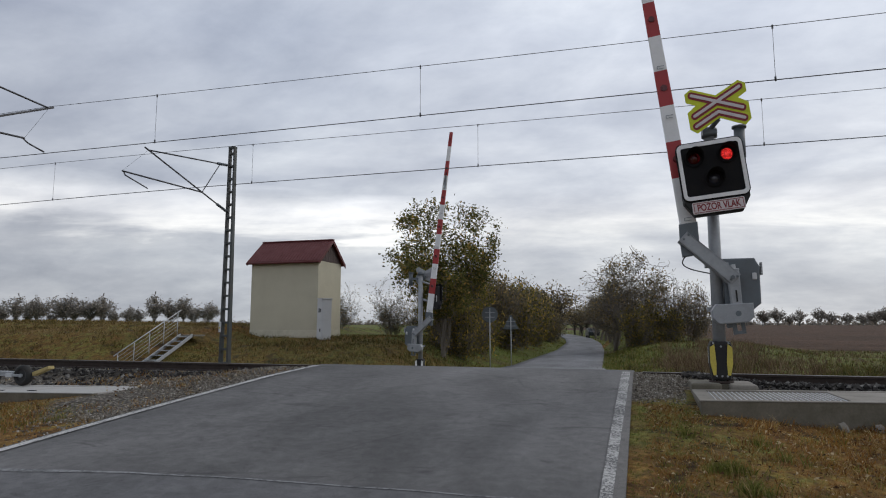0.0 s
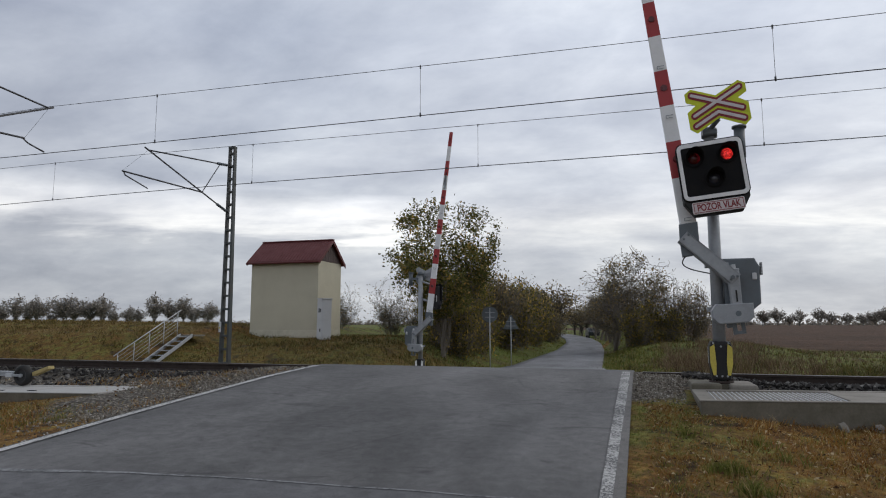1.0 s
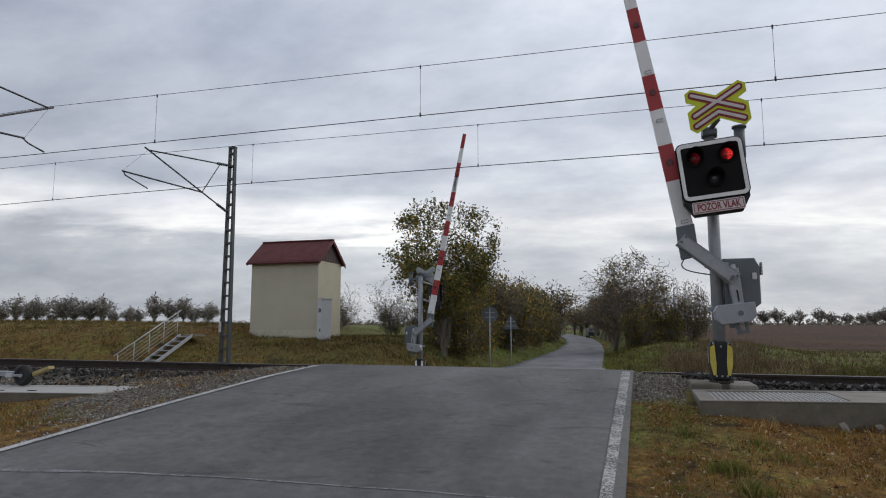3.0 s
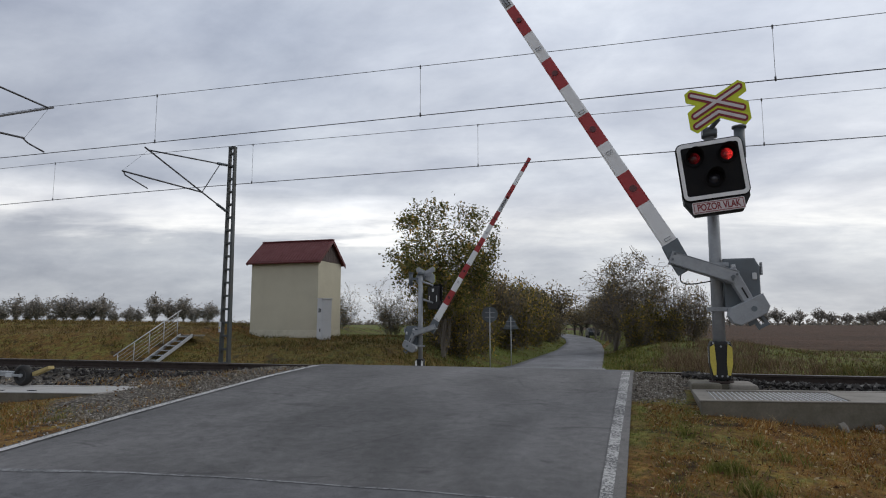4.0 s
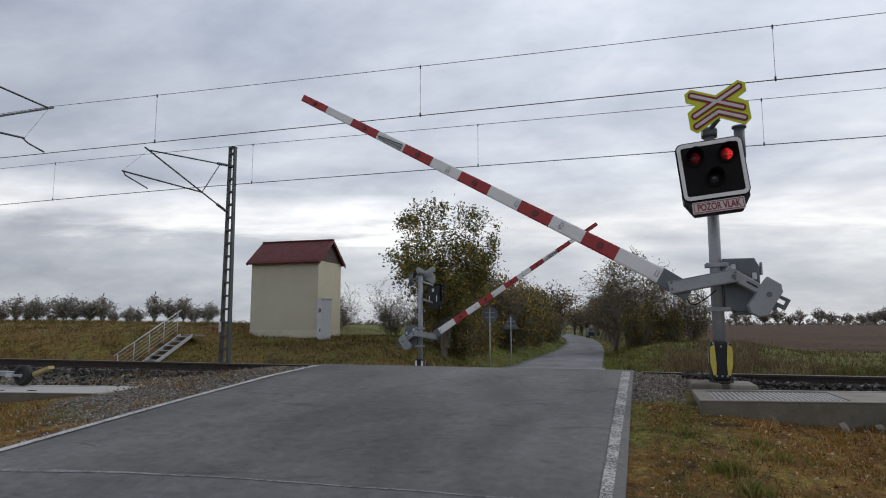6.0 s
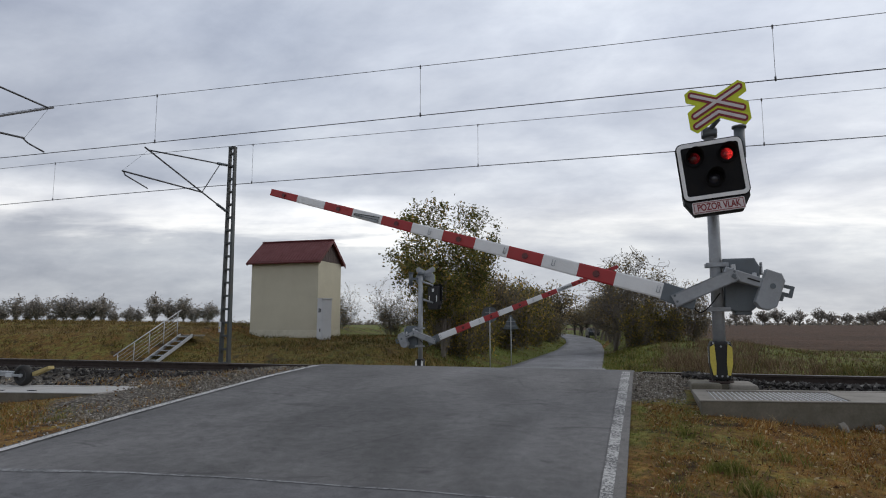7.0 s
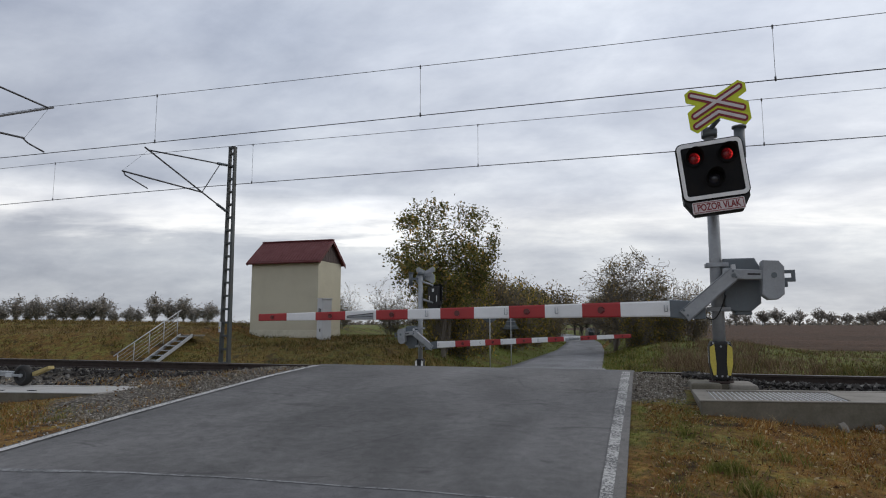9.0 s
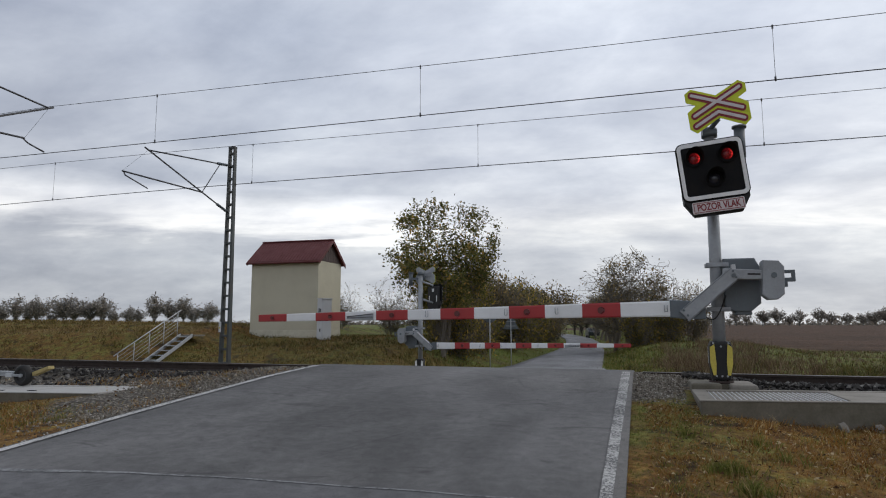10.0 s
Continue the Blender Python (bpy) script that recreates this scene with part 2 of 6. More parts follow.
GROUND = ground_material()
ASPHALT = asphalt_material("damp_asphalt", (0.108, 0.1045, 0.1025), 0.42)
ASPHALT_APRON = asphalt_material("older_asphalt", (0.118, 0.116, 0.118), 0.28)
ASPHALT_FAR = asphalt_material("lane_asphalt", (0.165, 0.165, 0.172), 0.34)
LINE = paint_material("white_line_paint", (0.50, 0.49, 0.47), 0.46)
LINE_WORN = paint_material("worn_white_line", (0.46, 0.45, 0.43), 0.492)
LINE_FADED = paint_material("faded_white_line", (0.26, 0.26, 0.262), 0.49)
CONCRETE = worn("concrete", (0.215, 0.195, 0.165), 0.85, dirt=0.6, scale=2.5, grain=45, bump=0.3, dirt_color=(0.12, 0.11, 0.09))
CONCRETE_PALE = worn("pale_concrete", (0.37, 0.36, 0.34), 0.8, dirt=0.4, scale=3, grain=45, bump=0.25, dirt_color=(0.25, 0.23, 0.2))
CONCRETE_DARK = worn("mossy_concrete", (0.15, 0.132, 0.10), 0.9, dirt=0.6, scale=3, grain=40, bump=0.4, dirt_color=(0.05, 0.05, 0.032))
GALV = worn("galvanised_steel", (0.33, 0.345, 0.36), 0.5, 0.35, dirt=0.25, scale=5, grain=30, bump=0.05, fleck=0.05)
GALV_LIGHT = worn("bright_galvanised_steel", (0.47, 0.485, 0.50), 0.5, 0.25, dirt=0.2, scale=5, grain=30, bump=0.05, fleck=0.05)
GREY_PAINT = worn("grey_paint", (0.30, 0.315, 0.33), 0.5, 0.0, dirt=0.3, scale=4, grain=40, bump=0.06, fleck=0.05)
BOX_DARK = worn("dark_grey_paint", (0.115, 0.135, 0.15), 0.45, 0.0, dirt=0.3, scale=4, grain=40, bump=0.05, fleck=0.05)
BLACK = worn("black_plastic", (0.012, 0.012, 0.013), 0.5, 0.0, dirt=0.15, scale=6, grain=40, bump=0.04, spec=0.35)
BLACK_MATT = worn("matt_black_board", (0.010, 0.010, 0.011), 0.8, 0.0, dirt=0.1, scale=6, grain=40, bump=0.04, spec=0.15)
WHITE = worn("white_reflective_film", (0.77, 0.77, 0.765), 0.45, 0.0, dirt=0.15, scale=4, grain=50, bump=0.03, dirt_color=(0.3, 0.29, 0.27), fleck=0.03)
RED = worn("red_reflective_film", (0.36, 0.024, 0.026), 0.45, 0.0, dirt=0.2, scale=4, grain=50, bump=0.03, fleck=0.03)
RED_DEEP = worn("dark_red_reflector", (0.10, 0.008, 0.010), 0.3, 0.0, dirt=0.2, scale=8, grain=60, bump=0.03)
SIGN_RED = worn("red_sign_film", (0.22, 0.014, 0.020), 0.5, 0.0, dirt=0.15, scale=5, grain=60, bump=0.02, fleck=0.05)
SIGN_PINK = worn("aged_white_sign_film", (0.63, 0.575, 0.575), 0.5, 0.0, dirt=0.2, scale=5, grain=60, bump=0.02, fleck=0.05)
FLUO = worn("fluorescent_yellow_film", (0.56, 0.62, 0.015), 0.5, 0.0, dirt=0.12, scale=4, grain=50, bump=0.02, fleck=0.03)
YELLOW = worn("yellow_paint", (0.58, 0.47, 0.07), 0.5, 0.0, dirt=0.3, scale=6, grain=50, bump=0.05)
RAIL = worn("rusty_rail_steel", (0.036, 0.023, 0.018), 0.75, 0.1, dirt=0.4, scale=5, grain=50, bump=0.3, dirt_color=(0.025, 0.018, 0.014))
RAIL_HEAD = worn("polished_rail_head", (0.065, 0.055, 0.050), 0.5, 0.6, dirt=0.3, scale=4, grain=50, bump=0.05)
STONE = leafy("ballast_stone", ((0.0, (0.016, 0.014, 0.014)), (0.45, (0.042, 0.038, 0.035)), (0.85, (0.094, 0.088, 0.081)), (1.0, (0.230, 0.220, 0.202))), 0.9, 0.0)
GRAVEL = leafy("pale_gravel", ((0.0, (0.060, 0.050, 0.038)), (0.5, (0.165, 0.143, 0.115)), (0.9, (0.290, 0.262, 0.222)), (1.0, (0.46, 0.435, 0.39))), 0.9, 0.0)
GRASS_DRY = leafy("dry_grass", ((0.0, (0.066, 0.033, 0.013)), (0.3, (0.245, 0.112, 0.030)), (0.55, (0.350, 0.166, 0.042)), (0.7, (0.230, 0.165, 0.040)), (0.88, (0.366, 0.242, 0.088)), (1.0, (0.566, 0.448, 0.236))))
GRASS_BANK = leafy("olive_brown_grass", ((0.0, (0.045, 0.032, 0.014)), (0.35, (0.125, 0.085, 0.030)), (0.65, (0.190, 0.130, 0.042)), (0.9, (0.260, 0.180, 0.070)), (1.0, (0.42, 0.33, 0.17))))
GRASS_OLIVE = leafy("dull_olive_grass", ((0.0, (0.030, 0.032, 0.010)), (0.4, (0.078, 0.080, 0.020)), (0.7, (0.125, 0.115, 0.030)), (0.9, (0.170, 0.120, 0.045)), (1.0, (0.30, 0.23, 0.11))))
GRASS_GREEN = leafy("green_grass", ((0.0, (0.067, 0.083, 0.017)), (0.4, (0.140, 0.159, 0.034)), (0.75, (0.201, 0.201, 0.051)), (0.9, (0.268, 0.207, 0.073)), (1.0, (0.403, 0.305, 0.134))))
WEED = leafy("dead_weeds", ((0.0, (0.068, 0.042, 0.027)), (0.6, (0.150, 0.102, 0.060)), (1.0, (0.255, 0.188, 0.117))))
LEAF_OLIVE = leafy("olive_leaves", ((0.0, (0.057, 0.064, 0.023)), (0.5, (0.128, 0.133, 0.041)), (0.85, (0.245, 0.199, 0.057)), (1.0, (0.488, 0.293, 0.086))), 0.7, 0.5)
LEAF_YELLOW = leafy("yellowing_leaves", ((0.0, (0.062, 0.064, 0.022)), (0.45, (0.163, 0.145, 0.039)), (0.8, (0.308, 0.228, 0.055)), (1.0, (0.560, 0.360, 0.084))), 0.7, 0.5)
LEAF_BROWN = leafy("brown_leaves", ((0.0, (0.081, 0.067, 0.041)), (0.5, (0.178, 0.148, 0.074)), (1.0, (0.368, 0.251, 0.110))), 0.7, 0.5)
# far leaves: the haze of distance is put into their pale base colour
LEAF_HAZED = leafy("haze_paled_leaves", ((0.0, (0.255, 0.230, 0.202)), (0.5, (0.310, 0.276, 0.233)), (1.0, (0.385, 0.318, 0.250))))
BARK = worn("bark", (0.075, 0.064, 0.052), 0.95, dirt=0.5, scale=8, grain=40, bump=0.6, dirt_color=(0.025, 0.022, 0.018))
BARK_PALE = worn("pale_bark", (0.17, 0.155, 0.135), 0.95, dirt=0.4, scale=6, grain=30, bump=0.5, dirt_color=(0.05, 0.048, 0.035))
BARK_TWIG = worn("grey_twig_bark", (0.165, 0.142, 0.116), 0.95, dirt=0.4, scale=8, grain=40, bump=0.4, dirt_color=(0.05, 0.042, 0.034))
# far bark, lightened for haze in the base colour as well
BARK_HAZED = worn("haze_paled_bark", (0.19, 0.18, 0.165), 0.95, dirt=0.3, scale=3, grain=10, bump=0.2)
RENDER_FOOT = worn("pale_plaster_foot", (0.56, 0.53, 0.42), 0.9, dirt=0.4, scale=2.0, grain=30, bump=0.25, dirt_color=(0.25, 0.235, 0.15))
RENDER = worn("beige_plaster", (0.52, 0.485, 0.37), 0.9, dirt=0.22, scale=0.9, grain=30, bump=0.25, dirt_color=(0.27, 0.245, 0.18), fleck=0.05)
ROOF_RED = worn("dark_red_roof", (0.118, 0.025, 0.024), 0.7, dirt=0.4, scale=2.5, grain=14, bump=0.25, dirt_color=(0.07, 0.025, 0.022))
GABLE = worn("dark_gable_boards", (0.080, 0.055, 0.050), 0.8, dirt=0.3, scale=2, grain=20, bump=0.3)
CABINET = worn("white_grey_cabinet", (0.56, 0.565, 0.57), 0.55, dirt=0.2, scale=3, grain=40, bump=0.05, dirt_color=(0.3, 0.29, 0.27), fleck=0.03)
MAST_STEEL = worn("grey_green_mast_paint", (0.062, 0.072, 0.072), 0.65, 0.1, dirt=0.45, scale=3, grain=30, bump=0.15, dirt_color=(0.09, 0.06, 0.045), fleck=0.05)
WIRE = worn("weathered_wire", (0.07, 0.07, 0.075), 0.6, 0.4, dirt=0.2, scale=3, grain=30, bump=0.0)
RUBBER = worn("rubber", (0.012, 0.012, 0.012), 0.75, dirt=0.3, scale=9, grain=60, bump=0.1)
PLANK = worn("weathered_yellow_plank", (0.40, 0.315, 0.13), 0.8, dirt=0.4, scale=7, grain=40, bump=0.2)
CAR_PAINT = worn("dark_blue_car_paint", (0.022, 0.027, 0.035), 0.3, 0.2, dirt=0.1, scale=3, grain=40, bump=0.0)
GLASS_DARK = worn("dark_car_glass", (0.05, 0.055, 0.06), 0.12, 0.0, dirt=0.05, scale=3, grain=40, bump=0.0)
LANTERN = lamp_material()
LENS_CLEAR = worn("unlit_dark_lens", (0.03, 0.032, 0.045), 0.15, 0.0, dirt=0.1, scale=6, grain=60, bump=0.02)

# ---- mesh helpers ----


def bm_new():
    return bmesh.new()


def box(bm, x0, x1, y0, y1, z0, z1, bevel=0.0):
    vs = [bm.verts.new((x, y, z)) for z in (z0, z1) for y in (y0, y1) for x in (x0, x1)]
    made = [bm.faces.new([vs[i] for i in f]) for f in ((0, 2, 3, 1), (4, 5, 7, 6), (0, 1, 5, 4), (2, 6, 7, 3), (0, 4, 6, 2), (1, 3, 7, 5))]
    if bevel:
        edges = list({e for f in made for e in f.edges})
        bmesh.ops.bevel(bm, geom=edges, offset=bevel, segments=2, profile=0.5, affect="EDGES")
    return bm


def tube(bm, p0, p1, r0, r1=None, n=10, caps=True):
    p0, p1 = Vector(p0), Vector(p1)
    r1 = r0 if r1 is None else r1
    d = (p1 - p0).normalized()
    u = d.orthogonal().normalized()
    v = d.cross(u)
    ring = []
    for p, r in ((p0, r0), (p1, r1)):
        ring.append([bm.verts.new(p + r * (math.cos(2 * math.pi * i / n) * u + math.sin(2 * math.pi * i / n) * v)) for i in range(n)])
    for i in range(n):
        f = bm.faces.new((ring[0][i], ring[0][(i + 1) % n], ring[1][(i + 1) % n], ring[1][i]))
        f.smooth = True
    if caps:
        bm.faces.new(ring[0][::-1])
        bm.faces.new(ring[1])
    return bm


def path_tube(bm, pts, r, n=6):
    for a, b in zip(pts, pts[1:]):
        tube(bm, a, b, r, r, n)
    return bm


def plate(bm, outline, y0, y1, bevel=0.0):
    """An outline in x, z (counter-clockwise as seen from -y), given depth from y0 to y1."""
    front = [bm.verts.new((x, y0, z)) for x, z in outline]
    back = [bm.verts.new((x, y1, z)) for x, z in outline]
    n = len(outline)
    faces = [bm.faces.new(front), bm.faces.new(back[::-1])]
    for i in range(n):
        faces.append(bm.faces.new((front[(i + 1) % n], front[i], back[i], back[(i + 1) % n])))
    if bevel:
        bmesh.ops.bevel(bm, geom=list(faces[0].edges) + list(faces[1].edges), offset=bevel, segments=2, profile=0.5, affect="EDGES")
    return bm


def rounded(w, h, r, n=5, cx=0.0, cz=0.0):
    pts = []
    for sx, sz, a0 in ((1, -1, -90), (1, 1, 0), (-1, 1, 90), (-1, -1, 180)):
        for i in range(n + 1):
            a = radians(a0 + 90 * i / n)
            pts.append((cx + sx * (w / 2 - r) + r * math.cos(a), cz + sz * (h / 2 - r) + r * math.sin(a)))
    return pts


def disc_outline(r, n=20, cx=0.0, cz=0.0):
    return [(cx + r * math.cos(2 * math.pi * i / n), cz + r * math.sin(2 * math.pi * i / n)) for i in range(n)]


def bar(bm, a, b, wide, y0, y1, wide_b=None, bevel=0.0):
    """A flat bar from a to b (x, z), wide across, between y0 and y1."""
    a, b = Vector(a), Vector(b)
    d = (b - a).normalized()
    s = Vector((-d.y, d.x))
    wb = wide if wide_b is None else wide_b
    pts = [a - s * wide / 2, b - s * wb / 2, b + s * wb / 2, a + s * wide / 2]
    return plate(bm, [tuple(p) for p in pts], y0, y1, bevel)


def mesh_of(name, bm, material):
    bmesh.ops.recalc_face_normals(bm, faces=bm.faces)
    me = bpy.data.meshes.new(name)
    bm.to_mesh(me)
    bm.free()
    me.materials.append(material)
    return me


def part(name, bm, material, parent, label=""):
    ob = new(name, mesh_of(name, bm, material))
    ob.parent = parent
    return tagged(ob, label)


def thing(name, m, label, category, group=""):
    ob = new(name)
    ob.empty_display_size = 0.2
    ob.matrix_basis = m
    return tagged(ob, label, category, group)


def solid(name, bm, material, label, category="", group="", kind="", m=None):
    ob = new(name, mesh_of(name, bm, material))
    if m is not None:
        ob.matrix_basis = m
    return tagged(ob, label, category, group, kind)


def raw_mesh(name, verts, faces, material, smooth=False):
    me = bpy.data.meshes.new(name)
    me.from_pydata(verts, [], faces)
    me.materials.append(material)
    if smooth:
        me.polygons.foreach_set("use_smooth", [True] * len(me.polygons))
    return me


# ---- ground, road and tracks ----
ROAD_Y = (-80, -12, 0, 4.9, 7.35, 9.7, 11.2, 11.9, 13.0, 16.0, 17.5, 19.0, 22.0, 26.0, 32.0, 60.0, 400.0)
ROAD_Z = (-3.0, -1.75, -0.86, -0.445, -0.25, -0.085, -0.012, 0.0, -0.09, -0.35, -0.46, -0.60, -0.90, -1.08, -1.2, -1.2, -1.2)
LANE_Y = (-80, 0, 17, 22, 31, 35, 51, 70, 90, 102, 129, 160, 200)
LANE_X = (-3.2, -3.18, -3.18, -3.3, -3.95, -4.08, -4.55, -5.9, -8.15, -9.9, -15.0, -25.0, -42.0)
LANE_W = (2.93, 2.93, 2.93, 2.75, 2.15, 2.1, 1.8, 1.8, 1.85, 1.9, 1.9, 1.9, 1.9)


def road_z(y):
    return np.interp(y, ROAD_Y, ROAD_Z)


def smooth(a, lo, hi):
    t = np.clip((a - lo) / (hi - lo), 0, 1)
    return t * t * (3 - 2 * t)


def blend(a, b, f):
    return a + (b - a) * f


def beside_road(x, y):
    return np.abs(x - np.interp(y, LANE_Y, LANE_X)) - np.interp(y, LANE_Y, LANE_W)


def ground_z(x, y):
    """Height of the land at x, y (arrays)."""
    x, y = np.asarray(x, float), np.asarray(y, float)
    rz, d = road_z(y), beside_road(x, y)
    right = (x > np.interp(y, LANE_Y, LANE_X)).astype(float)
    near = rz - 0.05 - 0.16 * np.where(right > 0.5, smooth(d, 0.5, 2.6), smooth(d, 1.3, 4.2))
    near = blend(near, -0.75, smooth(-y, 6, 30))
    bed = np.interp(y, (9.6, 10.7, 13.0, 15.0, 17.6, 18.6, 19.6), (-0.24, -0.165, -0.27, -0.50, -0.63, -0.92, -1.0))
    bed = blend(rz - 0.03, bed, smooth(d, 0.7, 2.4))
    bank_hut = np.interp(y, (19.4, 20.6, 24.0, 26.4, 32, 60, 2000), (-0.98, -0.80, -0.12, 0.16, 0.2, 0.15, -0.4))
    bank_far = np.interp(y, (19.4, 20.2, 22.8, 25.5, 30, 45, 90, 2000), (-1.0, -0.9, 0.35, 0.74, 0.82, 0.5, -0.4, -0.4))
    left = blend(bank_hut, bank_far, smooth(-x, 17.2, 19.4))
    left = left + 0.16 * smooth(-x, 21, 32) * smooth(y, 22, 27) * (1 - smooth(y, 40, 70))
    left = blend(rz - 0.12, left, smooth(d, 0.6, 4.6))
    left = blend(left, rz - 0.1 + 0.5 * smooth(d, 0.5, 4), smooth(y, 34, 60) * (1 - smooth(d, 6, 14)))
    flat = blend(rz - 0.06, np.interp(y, (19, 24, 40, 60, 2000), (-1.0, -0.95, -0.85, -0.85, -0.6)), smooth(d, 0.3, 2.0))
    flat = flat + 0.55 * smooth(d, 0.3, 5.0) * (1 - smooth(d, 7, 12)) * smooth(y, 29, 41) * (1 - smooth(y, 120, 170))
    z_far = blend(left, flat, right)
    z = blend(near, bed, smooth(y, 9.4, 10.5))
    z = blend(z, z_far, smooth(y, 18.8, 19.8))
    return z


def rough_z(x, y):
    """Small unevenness of the land, for points one at a time."""
    return 0.10 * noise.noise((x * 0.6, y * 0.6, 0.0)) + 0.05 * noise.noise((x * 1.7, y * 1.7, 3.0))


def spread(points):
    out = []
    for (a, step), (b, _) in zip(points, points[1:]):
        out += list(np.arange(a, b - step * 0.5, step))
    return np.array(out + [points[-1][0]])


GX = spread([(-2500, 400), (-500, 60), (-140, 12), (-44, 1.5), (-24, 0.4), (7, 1.5), (44, 12), (140, 60), (500, 400), (2500, 1)])
GY = spread([(-300, 50), (-50, 6), (-8, 0.7), (2, 0.3), (30, 0.8), (62, 4), (140, 12), (320, 60), (800, 400), (3000, 1)])


def build_ground():
    xx, yy = np.meshgrid(GX, GY)
    zz = ground_z(xx, yy)
    d = beside_road(xx, yy)
    rough = np.array([[rough_z(x, y) for x in GX] for y in GY])
    bed = smooth(yy, 9.6, 10.6) * (1 - smooth(yy, 18.4, 19.2))
    zz = zz + rough * smooth(d, 0.3, 1.6) * (1 - 0.85 * bed) * (0.45 + 0.55 * smooth(yy, 18, 21))
    zz = zz - 0.18 * (1 - smooth(d, -0.45, -0.1)) * (yy < 199)
    gravel = np.maximum(bed, (1 - smooth(d, 0.25, 1.25)) * smooth(yy, 8.2, 9.6) * (1 - smooth(yy, 19, 20)))
    shoulder = (1 - smooth(d, 0.9, 2.9)) * smooth(yy, 5.2, 7.6) * (xx < -4) * (1 - smooth(yy, 18, 20))
    gravel = np.maximum(gravel, shoulder)
    # ballast reaches down to the slabs of the trough
    past_slab = smooth(yy - (6.35 + 0.19 * (xx + 21.25)), 0.0, 0.25) * (xx < -8.4) * (yy < 11)
    gravel = np.maximum(gravel, past_slab)
    green = 0.34 + 0.3 * smooth(yy, 27, 34) * (xx < -5)
    green = np.where((xx > -3) & (yy > 19), 0.62 + 0.3 * smooth(yy, 26, 40) * (1 - smooth(d, 5, 9)), green)
    green = np.where((xx < -4) & (yy > 25) & (d < 5), 0.7, green)
    green = np.where((xx < -4) & (yy > 30), 0.95, green)
    green = np.where((xx < -19) & (yy < 44), 0.47, green)
    green = np.where((xx > -18.6) & (xx < -6) & (yy > 19) & (yy < 26.5), 0.50, green)
    green = np.where(yy < 10, np.where((d < 1.1) & (yy > 6.2), 0.50, 0.40), green)
    soil = np.where(xx > np.interp(yy, LANE_Y, LANE_X), smooth(d, 11, 14) * smooth(yy, 40, 50), 0.0)
    soil = np.where(yy < 10, 0.0, soil)
    soil = np.where((xx > -0.2) & (xx < 1.4) & (yy < 5.9), 0.56 - 0.25 * smooth(yy, 4.9, 5.9), soil)
    soil = np.where((xx > -19.5) & (xx < -6) & (yy > 19) & (yy < 26.5), 0.40, soil)
    nx, ny = len(GX), len(GY)
    verts = np.stack([xx, yy, zz], -1).reshape(-1, 3)
    idx = np.arange(nx * ny).reshape(ny, nx)
    faces = np.stack([idx[:-1, :-1], idx[:-1, 1:], idx[1:, 1:], idx[1:, :-1]], -1).reshape(-1, 4)
    me = raw_mesh("ground", verts.tolist(), faces.tolist(), GROUND, True)
    att = me.color_attributes.new("zone", "FLOAT_COLOR", "POINT")
    rgba = np.stack([gravel, green, soil, bed * smooth(d, 1.0, 2.6)], -1).reshape(-1)
    att.data.foreach_set("color", rgba.astype(np.float32))
    return tagged(new("ground", me), "autumn grass, gravel shoulders and ploughed field", "ground", kind="structure")


def road_top(x, y):
    c, w = np.interp(y, LANE_Y, LANE_X), np.interp(y, LANE_Y, LANE_W)
    return float(road_z(y)) + 0.012 * noise.noise((x * 0.8, y * 0.8, 1.0)) * (1 - min(1, abs(x - c) / w))


def road_strip(name, ys, x_of, lift, material, label, across=10, thick=0.12, end=None):
    """A strip along the lane: x_of(y) gives its two edges; it follows the road's height with a slight camber."""
    bm = bm_new()
    top = []
    for y in ys:
        a, b = x_of(y)
        row = []
        for i in range(across + 1):
            x = a + (b - a) * i / across
            ye = end(x) if end and y == ys[-1] else y
            row.append(bm.verts.new((x, ye, road_top(x, ye) + lift)))
        top.append(row)
    for r0, r1 in zip(top, top[1:]):
        for i in range(across):
            bm.faces.new((r0[i], r0[i + 1], r1[i + 1], r1[i])).smooth = True
    if thick:
        for side in (0, across):
            low = [bm.verts.new(r[side].co - Vector((0, 0, thick))) for r in top]
            for i in range(len(ys) - 1):
                bm.faces.new((top[i][side], top[i + 1][side], low[i + 1], low[i]))
    return solid(name, bm, material, label, "road", kind="structure")


def lane_edges(extra):
    def edges(y):
        c, w = np.interp(y, LANE_Y, LANE_X), np.interp(y, LANE_Y, LANE_W)
        return c - w - extra, c + w + extra
    return edges


ground = build_ground()
NEAR_YS = list(np.arange(-30, 2, 2.0)) + list(np.arange(2, 24.01, 0.35))
FAR_YS = list(np.arange(23.6, 60, 1.2)) + list(np.arange(60, 200, 4.0))
road = road_strip("road", NEAR_YS, lane_edges(0.10), 0.0, ASPHALT, "damp grey asphalt road ramping up over the tracks", 24)


def seam_y(x):
    return float(np.interp(x, (-6.2, -5.5, -4.4, -3.4, -1.8, 0.0), (4.36, 4.455, 4.59, 4.69, 4.73, 4.74)))


road_apron = road_strip("road_apron", [y for y in NEAR_YS if y < 4.2] + [4.3], lane_edges(0.10), 0.005, ASPHALT_APRON, "older paler asphalt of the approach", 24, 0, seam_y)
lane = road_strip("lane", FAR_YS, lane_edges(0.0), -0.006, ASPHALT_FAR, "narrow pale asphalt lane bending away between bushes", 8)
EDGE_YS = [y for y in NEAR_YS if -6 < y < 11.8]
edge_l = road_strip("edge_line", EDGE_YS, lambda y: (-6.145, -6.035), 0.010, LINE, "worn white edge line on the asphalt", 2, 0)
